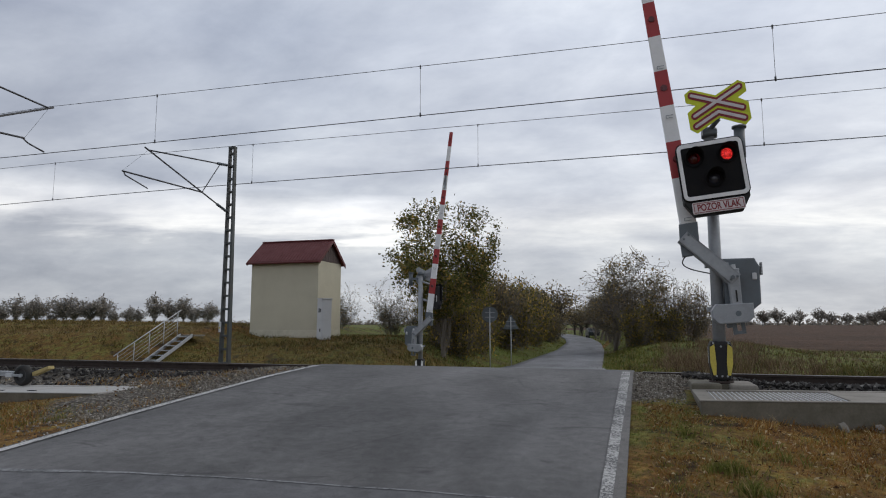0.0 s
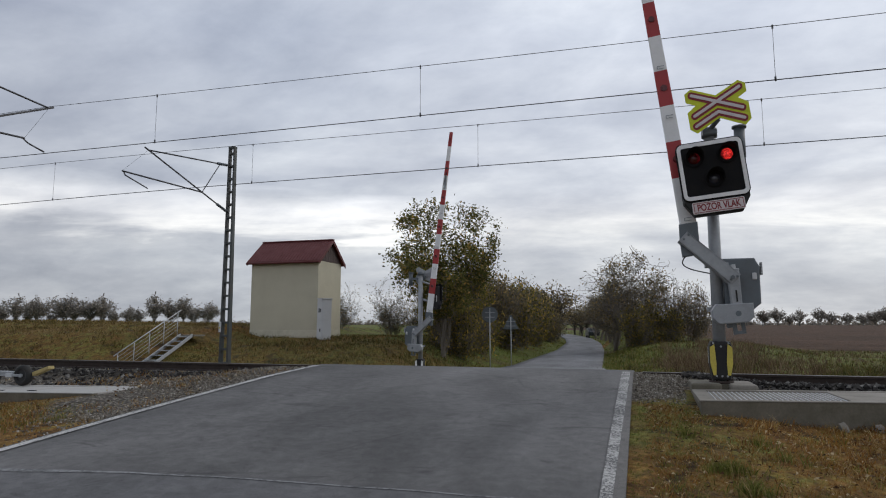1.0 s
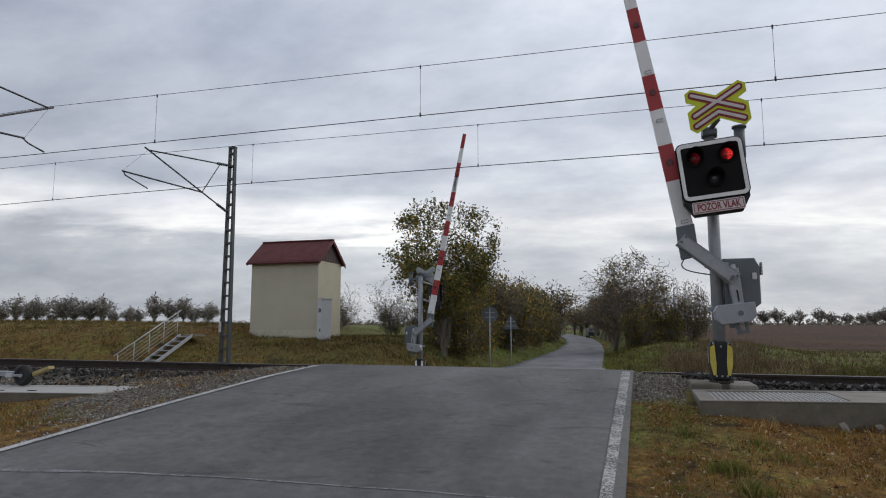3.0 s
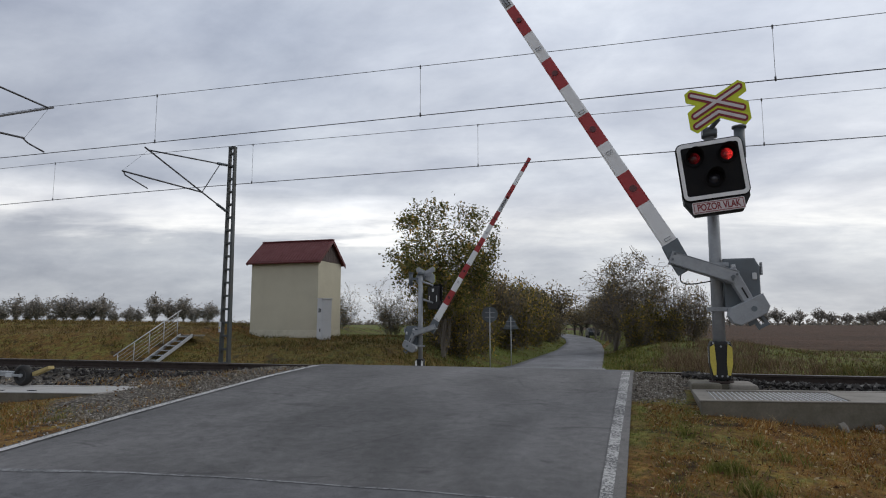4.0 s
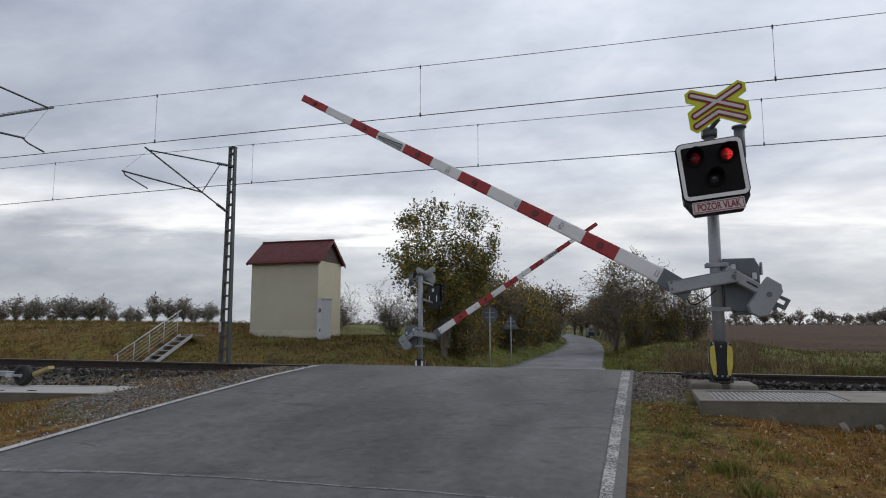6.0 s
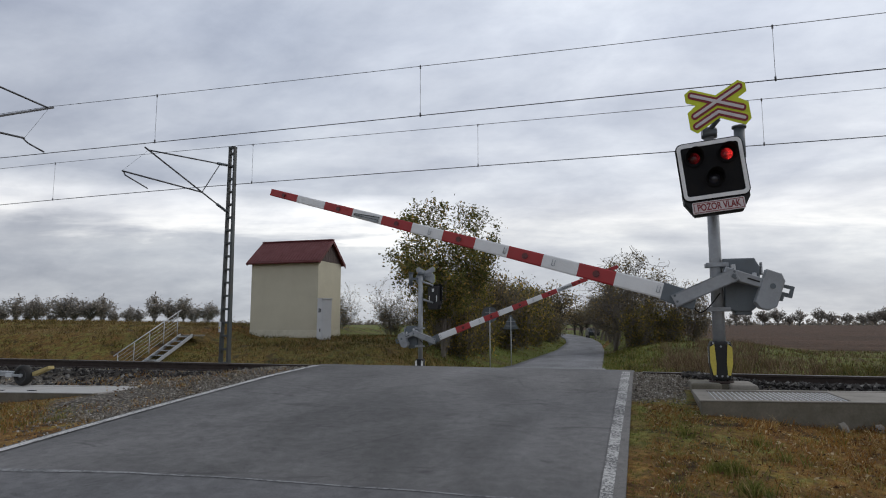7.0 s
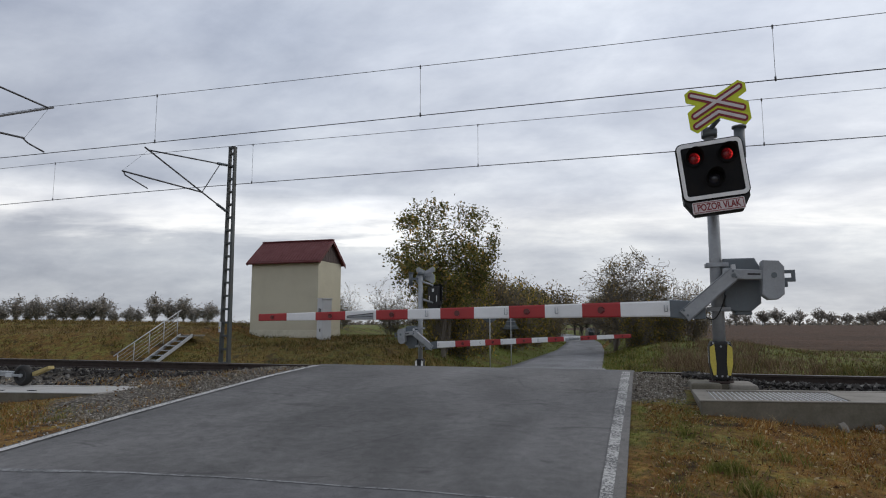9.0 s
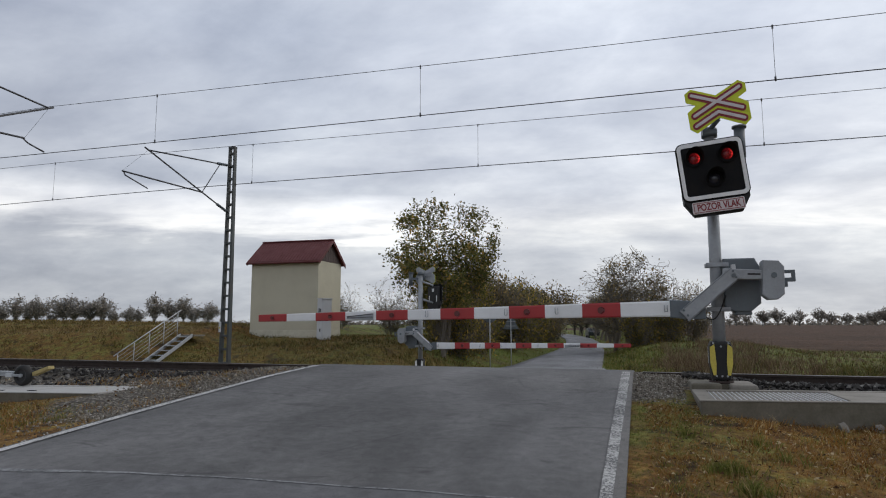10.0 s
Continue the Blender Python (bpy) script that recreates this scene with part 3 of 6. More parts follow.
edge_r = road_strip("edge_line", EDGE_YS, lambda y: (-0.33, float(np.interp(y, (4, 10), (-0.245, -0.20)))), 0.010, LINE_WORN, "worn white edge line on the asphalt", 2, 0)


def stop_line():
    bm = bm_new()
    n = 30
    rows = []
    for i in range(n + 1):
        x = -5.95 + 5.4 * i / n
        y = seam_y(x) + 0.02 * noise.noise((x * 2, 0, 0))
        wide = float(np.interp(x, (-5.9, -5.2, -4.6, -3.2, -1.0), (0.05, 0.07, 0.03, 0.014, 0.012))) * (1 + 0.5 * noise.noise((x * 5, 3, 0)))
        rows.append([bm.verts.new((x, y + s, road_top(x, y + s) + 0.009)) for s in (-wide, 0.014)])
    for a, b in zip(rows, rows[1:]):
        bm.faces.new((a[0], b[0], b[1], a[1]))
    return solid("asphalt_seam", bm, LINE_FADED, "pale worn seam across the asphalt", "road marking", kind="structure")


stop_line()


def build_rail(y, z_top, x0, x1):
    """Flat-bottomed rail along x."""
    root = thing("rail", pose(0, y, z_top), "rusty steel rail with a polished running head", "rail", "rails of the tracks")
    prof = [(-0.075, -0.165), (0.075, -0.165), (0.075, -0.150), (0.012, -0.128), (0.012, -0.042), (0.036, -0.034), (0.036, -0.008), (-0.036, -0.008), (-0.036, -0.034), (-0.012, -0.042), (-0.012, -0.128), (-0.075, -0.150)]
    bm = bm_new()
    a = [bm.verts.new((x0, p, q)) for p, q in prof]
    b = [bm.verts.new((x1, p, q)) for p, q in prof]
    for i in range(len(prof)):
        j = (i + 1) % len(prof)
        bm.faces.new((a[i], a[j], b[j], b[i]))
    bm.faces.new(a[::-1]), bm.faces.new(b)
    part("web", bm, RAIL, root)
    part("head", box(bm_new(), x0, x1, -0.036, 0.036, -0.008, 0.0), RAIL_HEAD, root, "polished running surface")


for ry, rz in ((11.45, 0.0), (12.95, -0.10), (15.6, -0.33), (17.1, -0.44)):
    for xa, xb in ((-90.0, -6.3), (0.0, 60.0)):
        build_rail(ry, rz, xa, xb)


def build_sleepers():
    first = None
    for yc, zc, tilt in ((12.2, -0.05, -3.8), (16.35, -0.385, -4.2)):
        for x in list(np.arange(-30, -7.2, 0.62)) + list(np.arange(1.2, 14, 0.62)):
            m = pose(x, yc, zc - 0.27, tilt, 0, 0)
            if first is None:
                bm = box(bm_new(), -0.13, 0.13, -1.25, 1.25, -0.12, 0.10, 0.02)
                first = solid("sleeper", bm, CONCRETE_DARK, "weathered concrete sleeper bedded in ballast", "sleeper", "sleepers of the tracks", m=m)
            else:
                copy_thing(first, m)


build_sleepers()


def stones(name, spots, size, material, label):
    """Broken stones, each an uneven eight-sided lump."""
    verts, faces = [], []
    rng = np.random.default_rng(5)
    base = np.array([(1, 0, 0), (-1, 0, 0), (0, 1, 0), (0, -1, 0), (0, 0, 1), (0, 0, -1)], float)
    tri = ((0, 2, 4), (2, 1, 4), (1, 3, 4), (3, 0, 4), (2, 0, 5), (1, 2, 5), (3, 1, 5), (0, 3, 5))
    for x, y, z in spots:
        s = size * rng.uniform(0.45, 1.3)
        q = Euler(rng.uniform(0, 6.28, 3)).to_matrix()
        pts = (base * rng.uniform(0.55, 1.2, (6, 3)) + rng.uniform(-0.25, 0.25, (6, 3))) * s * np.array((1, 1, 0.8))
        o = len(verts)
        for p in pts:
            w = q @ Vector(p)
            verts.append((x + w.x, y + w.y, z + w.z))
        faces += [tuple(o + i for i in t) for t in tri]
    ob = new(name, raw_mesh(name, verts, faces, material))
    return tagged(ob, label, "stones", kind="stuff")


def scatter(n, x0, x1, y0, y1, seed, keep=None):
    rng = np.random.default_rng(seed)
    xs, ys = rng.uniform(x0, x1, n), rng.uniform(y0, y1, n)
    if keep is not None:
        ok = keep(xs, ys, rng.uniform(0, 1, n))
        xs, ys = xs[ok], ys[ok]
    return xs, ys, ground_z(xs, ys)


def spots_of(*sets, lift=0.0):
    return [(x, y, z + lift) for xs, ys, zs in sets for x, y, z in zip(xs, ys, zs)]


stones("ballast", spots_of(scatter(2600, -24, -8.6, 5.6, 10.2, 7, lambda x, y, r: (y > 6.45 + 0.19 * (x + 21.25)) & (y < 10.2)), scatter(5200, -26, -7.6, 10.1, 13.4, 1, lambda x, y, r: r < 0.55 + 0.45 * (y < 11.4)),
                           scatter(3600, 0.9, 12, 10.2, 13.2, 2), scatter(900, -24, -7.6, 13.4, 18.2, 3), lift=0.015), 0.052, STONE, "dark grey crushed stone ballast along the rails")
stones("ballast", spots_of(scatter(1700, 0.6, 12, 10.75, 11.36, 8), lift=0.06), 0.05, STONE, "dark grey crushed stone heaped against the rail")
stones("gravel", spots_of(scatter(5200, -0.1, 1.3, 8.7, 11.6, 4, lambda x, y, r: (beside_road(x, y) > 0.12) & (r < smooth(y, 8.3, 9.8)) & ~((x > 0.55) & (y < 10.4))),
                          scatter(13000, -10.5, -6.1, 5.2, 11.6, 5, lambda x, y, r: (beside_road(x, y) > 0.12) & (r < (1 - smooth(beside_road(x, y), 0.6, 2.6 + 1.2 * smooth(y, 7.5, 9.0))) * smooth(y, 5.0, 7.4))),
                          scatter(1600, -7.8, -6.1, 3.6, 7, 6, lambda x, y, r: (beside_road(x, y) > 0.12) & (r < 0.8 - beside_road(x, y))),
                          lift=0.005), 0.0175, GRAVEL, "pale loose gravel on the road shoulders")


def blades(name, spots, height, width, material, label, seed, lean=0.5):
    """Grass blades: bent two-piece strips."""
    rng = np.random.default_rng(seed)
    verts, faces = [], []
    for x, y, z in spots:
        h = height * rng.uniform(0.45, 1.25)
        a = rng.uniform(0, 6.283)
        w = width * rng.uniform(0.7, 1.3)
        bx, by = math.cos(a), math.sin(a)
        ln = lean * h * rng.uniform(0.2, 1.3)
        b = rng.uniform(0, 6.283)
        lx, ly = math.cos(b) * ln, math.sin(b) * ln
        o = len(verts)
        z -= 0.02
        verts += [(x - bx * w, y - by * w, z), (x + bx * w, y + by * w, z), (x + lx * 0.4 + bx * w * 0.7, y + ly * 0.4 + by * w * 0.7, z + h * 0.6),
                  (x + lx * 0.4 - bx * w * 0.7, y + ly * 0.4 - by * w * 0.7, z + h * 0.6), (x + lx, y + ly, z + h)]
        faces += [(o, o + 1, o + 2, o + 3), (o + 3, o + 2, o + 4)]
    ob = new(name, raw_mesh(name, verts, faces, material))
    return tagged(ob, label, "grass", kind="stuff")


def tufts(centres, per, radius, seed):
    rng = np.random.default_rng(seed)
    out = []
    for x, y, z in centres:
        for _ in range(per):
            r, a = radius * abs(rng.normal(0, 0.6)), rng.uniform(0, 6.283)
            out.append((x + r * math.cos(a), y + r * math.sin(a), z))
    return out


def patchy(freq, cut, seed):
    def keep(xs, ys, rs):
        return np.array([noise.noise((x * freq, y * freq, seed)) + 0.35 * (r - 0.5) > cut for x, y, r in zip(xs, ys, rs)]) & (beside_road(xs, ys) > 0.3)
    return keep


blades("dry_grass", tufts(spots_of(scatter(7500, 0.02, 6.5, 2.4, 8.6, 11, patchy(0.8, -0.34, 1.0)), lift=0.0), 9, 0.09, 12), 0.062, 0.004, GRASS_DRY, "short rusty dry grass on the verge", 13, 1.0)
blades("green_grass", tufts(spots_of(scatter(1500, 0.0, 6.0, 2.4, 8.6, 14, patchy(1.1, 0.12, 7.0)), lift=0.0), 9, 0.09, 15), 0.075, 0.0032, GRASS_GREEN, "short green grass tufts on the verge", 16, 0.8)
blades("dry_grass", tufts(spots_of(scatter(4600, -16, -6.9, 3.8, 7.8, 17, lambda x, y, r: (beside_road(x, y) > 0.75 + 1.0 * smooth(y, 5, 8)) & (r < 0.95 - 0.5 * smooth(y, 6.4, 7.6))), lift=0.0), 7, 0.12, 18), 0.075, 0.005, GRASS_DRY, "short rusty dry grass beside the gravel", 19, 0.9)
blades("green_grass", tufts(spots_of(scatter(2600, -16, -6.9, 3.8, 7.2, 20, lambda x, y, r: (beside_road(x, y) > 0.75) & (r < 0.8)), lift=0.0), 7, 0.1, 21), 0.07, 0.004, GRASS_GREEN, "green grass patches beside the gravel", 22, 0.8)
blades("bank_grass", tufts(spots_of(scatter(5200, -44, -6.6, 19.4, 30, 23, lambda x, y, r: (beside_road(x, y) > 0.8) & ~((x < -14.2) & (x > -18.3) & (y > 26.6)) & ~((x < -17.7) & (x > -19.2) & (y < 23.2))), lift=0.0), 6, 0.22, 24), 0.16, 0.009, GRASS_BANK, "tall yellow-brown grass on the bank", 25, 1.2)
blades("bank_grass", tufts(spots_of(scatter(7000, -40, -6.4, 19.4, 30, 26, lambda x, y, r: patchy(0.35, -0.1, 3.0)(x, y, r) & ((x > -18.5) | (r < 0.62 - 0.3 * smooth(y, 21, 24)))), lift=0.0), 6, 0.2, 27), 0.16, 0.009, GRASS_OLIVE, "green grass among the dry grass of the bank", 28, 0.8)
blades("verge_grass", tufts(spots_of(scatter(1500, -2.6, 1.4, 21, 46, 38, lambda x, y, r: (beside_road(x, y) > 0.1)), lift=0.0), 7, 0.22, 39), 0.13, 0.012, GRASS_GREEN, "fresh green grass on the lane verge", 40, 0.8)
blades("verge_grass", tufts(spots_of(scatter(3600, -1.6, 26, 19.5, 44, 29, lambda x, y, r: (beside_road(x, y) > 0.5)), lift=0.0), 6, 0.25, 30), 0.16, 0.012, GRASS_OLIVE, "rank green grass behind the tracks", 31, 0.8)
blades("dead_weeds", tufts(spots_of(scatter(2600, 0.6, 30, 20, 44, 32, patchy(0.3, -0.05, 5.0)), lift=0.0), 7, 0.25, 33), 0.24, 0.010, WEED, "tall dead brown weeds behind the tracks", 34, 0.7)
blades("lane_grass", tufts(spots_of(scatter(2600, -16, 8, 23, 95, 35, lambda x, y, r: (beside_road(x, y) > 0.05) & (beside_road(x, y) < 3.6)), lift=0.0), 6, 0.25, 36), 0.16, 0.016, GRASS_GREEN, "mown green grass along the lane", 37, 0.8)


def litter(name, spots, size, material, label, seed):
    """Small fallen leaves and straws lying flat."""
    rng = np.random.default_rng(seed)
    verts, faces = [], []
    for x, y, z in spots:
        s, a = size * rng.uniform(0.4, 1.3), rng.uniform(0, 6.283)
        c, q = math.cos(a) * s, math.sin(a) * s
        w = rng.uniform(0.3, 0.6)
        o = len(verts)
        t = rng.uniform(-0.5, 0.5, 4) * s
        verts += [(x - c, y - q, z + 0.03 + t[0]), (x + q * w, y - c * w, z + 0.035 + t[1]), (x + c, y + q, z + 0.03 + t[2]), (x - q * w, y + c * w, z + 0.035 + t[3])]
        faces.append((o, o + 1, o + 2, o + 3))
    ob = new(name, raw_mesh(name, verts, faces, material))
    return tagged(ob, label, "leaves", kind="stuff")


blades("grass_clump", tufts(spots_of(scatter(170, -1.0, 26, 20.2, 30, 54, patchy(0.5, -0.1, 2.0))), 60, 0.35, 55), 0.34, 0.011, GRASS_OLIVE, "bushy green weed clumps behind the tracks", 56, 0.8)
blades("dry_grass", tufts(spots_of(scatter(420, -10.5, -6.3, 5.6, 11.0, 57, patchy(0.9, 0.02, 4.0))), 12, 0.16, 58), 0.075, 0.004, GRASS_DRY, "thin rusty grass growing through the gravel", 59, 0.9)
blades("green_grass", tufts(spots_of(scatter(900, -0.12, 0.55, 3.5, 9.0, 60, lambda x, y, r: beside_road(x, y) > 0.10)), 9, 0.06, 61), 0.035, 0.004, GRASS_GREEN, "low mossy green grass along the asphalt edge", 62, 0.8)
blades("grass_clump", tufts([(0.66, 6.0, float(ground_z(0.66, 6.0)))], 600, 0.20, 63), 0.10, 0.004, GRASS_GREEN, "bright green grass clump on the verge", 64, 0.9)


LITTER = leafy("fallen_leaves", ((0.0, (0.035, 0.022, 0.014)), (0.4, (0.12, 0.065, 0.03)), (0.75, (0.30, 0.21, 0.10)), (1.0, (0.55, 0.46, 0.30))))
litter("fallen_leaves", spots_of(scatter(6500, 0.0, 6.0, 2.4, 8.6, 41, lambda x, y, r: beside_road(x, y) > 0.25)), 0.022, LITTER, "small fallen leaves scattered in the verge grass", 42)
litter("fallen_leaves", spots_of(scatter(1500, -14, -6.6, 4.0, 10.0, 43, lambda x, y, r: beside_road(x, y) > 0.4)), 0.03, LITTER, "small fallen leaves scattered beside the gravel", 44)
blades("grass_clump", tufts(spots_of(scatter(46, 0.1, 5.5, 2.6, 8.2, 45, patchy(0.6, 0.0, 9.0))), 80, 0.18, 46), 0.13, 0.0042, GRASS_GREEN, "taller green grass clumps on the verge", 47, 0.9)
blades("grass_clump", tufts(spots_of(scatter(90, 0.7, 6.5, 7.5, 8.9, 48, lambda x, y, r: y < 8.1 + 0.185 * (x - 0.64))), 30, 0.14, 49), 0.13, 0.0045, GRASS_DRY, "long straw-coloured grass at the foot of the trough", 50, 1.0)
blades("dead_weeds", tufts(spots_of(scatter(120, 0.9, 5.6, 23, 38, 51)), 30, 0.8, 52), 0.60, 0.008, WEED, "tall brown dead weeds behind the tracks", 53, 0.7)

# ---- the level crossing barriers ----
PIVOT = Vector((0.162, -0.27, 1.472))   # the arm's shaft, from the pole's foot
PIVOT_FAR = Vector((0.10, 0.27, 1.472))


def text_mesh(body, size, depth, material, parent, m, name="lettering", label="dark red lettering"):
    cu = bpy.data.curves.new("lettering", "FONT")
    cu.body, cu.size, cu.extrude, cu.align_x, cu.align_y = body, size, depth, "CENTER", "CENTER"
    cu.offset = 0.0030
    tmp = new("lettering_curve", cu)
    bpy.context.view_layer.update()
    me = bpy.data.meshes.new_from_object(tmp.evaluated_get(bpy.context.evaluated_depsgraph_get()))
    bpy.data.objects.remove(tmp)
    me.materials.clear()
    me.materials.append(material)
    ob = new(name, me)
    ob.parent, ob.matrix_basis = parent, m
    return tagged(ob, label)


def mirrored(ob, stretch=1.0):
    """Turn a part front to back, with its length along x scaled."""
    for v in ob.data.vertices:
        v.co.x, v.co.y = v.co.x * stretch, -v.co.y
    ob.data.flip_normals()


def build_arm(root, shaft):
    """The striped arm with its elbow, lever and counterweight; the origin is the shaft and the arm points to -x."""
    arm = part("barrier_arm", tube(bm_new(), (0, -0.075, 0), (0, 0.20, 0), 0.055, n=16), GALV, root, "red and white striped barrier arm")
    arm.matrix_basis = Matrix.Translation(shaft)
    axis, x_in, x_out, n, first = -0.43, -1.504, -7.522, 11, -0.75

    def half(x):
        return 0.113 - 0.054 * (x - first) / (x_out - first)

    def piece(name, xa, xb, material, label=""):
        bm = bm_new()
        vs = []
        for x in (xa, xb):
            h, t = half(x), 0.045 - 0.012 * (x - first) / (x_out - first)
            ring = [(-t, -h * 0.82), (-t * 0.8, -h), (t * 0.8, -h), (t, -h * 0.82), (t, h * 0.82), (t * 0.8, h), (-t * 0.8, h), (-t, h * 0.82)]
            vs.append([bm.verts.new((x, p, axis + q)) for p, q in ring])
        for i in range(8):
            bm.faces.new((vs[0][i], vs[0][(i + 1) % 8], vs[1][(i + 1) % 8], vs[1][i]))
        bm.faces.new(vs[0][::-1]), bm.faces.new(vs[1])
        return part(name, bm, material, arm, label)

    piece("white_stripe", first, x_in, WHITE, "white reflective stripe")
    step = (x_out - x_in) / n
    for i in range(n):
        xa, xb = x_in + i * step, x_in + (i + 1) * step
        if i % 2 == 0:
            piece("red_stripe", xa, xb, RED, "red reflective stripe")
            xc = (xa + xb) / 2
            r = 0.05 * half(xc) / 0.1
            part("reflector", plate(bm_new(), disc_outline(r, 16, xc, axis), -0.056, 0.056), RED_DEEP, arm, "round dark red reflector")
        else:
            piece("white_stripe", xa, xb, WHITE, "white reflective stripe")
    # joint sleeve further out on the arm
    xs, xe = x_in + 7.08 * step, x_in + 7.93 * step
    hh = half(xs)
    bm = bm_new()
    for k in (-1, 1):
        plate(bm, [(xs, axis - hh * 0.95), (xe, axis - hh * 0.55), (xe, axis - hh * 0.15), (xs, axis + hh * 0.35)], k * 0.050 - 0.010, k * 0.050 + 0.010, 0.003)
    sleeve = part("joint_sleeve", bm, GALV, arm, "grey break-away joint sleeve")
    bm = bm_new()
    for k in (-1, 1):
        bar(bm, (xs, axis + hh * 0.38), (xe, axis - hh * 0.12), 0.012, k * 0.052 - 0.012, k * 0.052 + 0.012)
        bar(bm, (xs, axis - hh * 0.30), (xe, axis - hh * 0.36), 0.008, k * 0.062 - 0.003, k * 0.062 + 0.003)
    part("sleeve_edge", bm, BLACK, sleeve, "dark sleeve edge")
    for xc in (x_in + 0.62, x_in + 1.68 * step, x_in + 3.08 * step, x_in + 5.4 * step):
        bm = bm_new()
        path_tube(bm, [(xc - 0.02, -0.045, axis + 0.055), (xc - 0.02, -0.060, axis + 0.05), (xc - 0.02, -0.062, axis - 0.04), (xc + 0.02, -0.062, axis - 0.04), (xc + 0.02, -0.060, axis + 0.05)], 0.005)
        part("hook", bm, GALV, arm, "small wire hook")
    bm = bm_new()
    plate(bm, [(-0.36, axis - 0.155), (-0.36, axis - 0.01), (-0.50, axis + 0.10), (-0.83, axis + 0.125), (-0.83, axis - 0.125), (-0.60, axis - 0.15)][::-1], -0.055, 0.055, 0.012)
    part("root_bracket", bm, BOX_DARK, arm, "dark grey root bracket of the arm")
    # folded channel: a broad web towards the road and two lips behind it
    bm = bm_new()
    e0, e1 = Vector((0.055, 0.045)), Vector((-0.645, -0.54))
    run = (e1 - e0).normalized()
    side = Vector((-run.y, run.x))
    bar(bm, tuple(e0), tuple(e1), 0.185, -0.112, -0.096, 0.185, 0.006)
    for k in (-1, 1):
        bar(bm, tuple(e0 + side * 0.084 * k), tuple(e1 + side * 0.084 * k), 0.018, -0.112, 0.085, 0.018, 0.004)
    bar(bm, tuple(e0 - run * 0.02), tuple(e0.lerp(e1, 0.15)), 0.16, 0.06, 0.085, 0.16, 0.004)
    part("elbow", bm, GALV, arm, "galvanised steel elbow")
    bm = bm_new()
    bar(bm, (-0.10, 0.035), (0.44, 0.0), 0.15, -0.085, -0.03, 0.13, 0.01)
    bar(bm, (-0.10, 0.035), (0.44, 0.0), 0.15, 0.03, 0.085, 0.13, 0.01)
    part("lever", bm, GALV, arm, "galvanised steel lever")
    for x, z in ((-0.60, -0.53), (-0.65, -0.46), (0.015, 0.065), (0.05, -0.02)):
        part("elbow_bolt", tube(bm_new(), (x, -0.124, z), (x, -0.110, z), 0.017, n=6), BOX_DARK, arm, "dark bolt head")
    part("lever_slot", bar(bm_new(), (0.20, 0.02), (0.36, 0.01), 0.022, -0.089, -0.084), BLACK, arm, "dark slot")
    part("shaft_nut", tube(bm_new(), (0.02, -0.135, 0.005), (0.02, -0.105, 0.005), 0.030, n=6), BOX_DARK, arm, "steel shaft nut")
    bm = bm_new()
    pts = [(-0.40 + 0.32 * i / 10, 0.02, -0.50 - 0.20 * math.sin(math.pi * i / 10) + 0.24 * i / 10) for i in range(11)]
    path_tube(bm, pts, 0.009, 6)
    part("cable", bm, BLACK, arm, "thin black cable loop")
    bm = bm_new()
    plate(bm, [(0.36, -0.27), (0.44, -0.34), (0.55, -0.34), (0.635, -0.27), (0.655, 0.10), (0.59, 0.185), (0.40, 0.20)], -0.13, 0.10, 0.015)
    part("counterweight", bm, GREY_PAINT, arm, "grey steel counterweight")
    bm = bm_new()
    plate(bm, disc_outline(0.038, 16, 0.52, -0.01), -0.137, -0.128)
    part("counterweight_bolt", bm, BOX_DARK, arm, "dark round bolt")
    bm = bm_new()
    plate(bm, [(0.63, -0.10), (0.80, -0.10), (0.80, 0.06), (0.645, 0.06), (0.645, 0.015), (0.755, 0.015), (0.755, -0.045), (0.63, -0.045)], -0.02, 0.02)
    box(bm, 0.62, 0.70, -0.03, 0.03, -0.17, -0.09, 0.006)
    part("counterweight_lug", bm, BOX_DARK, arm, "dark steel lug")
    return arm


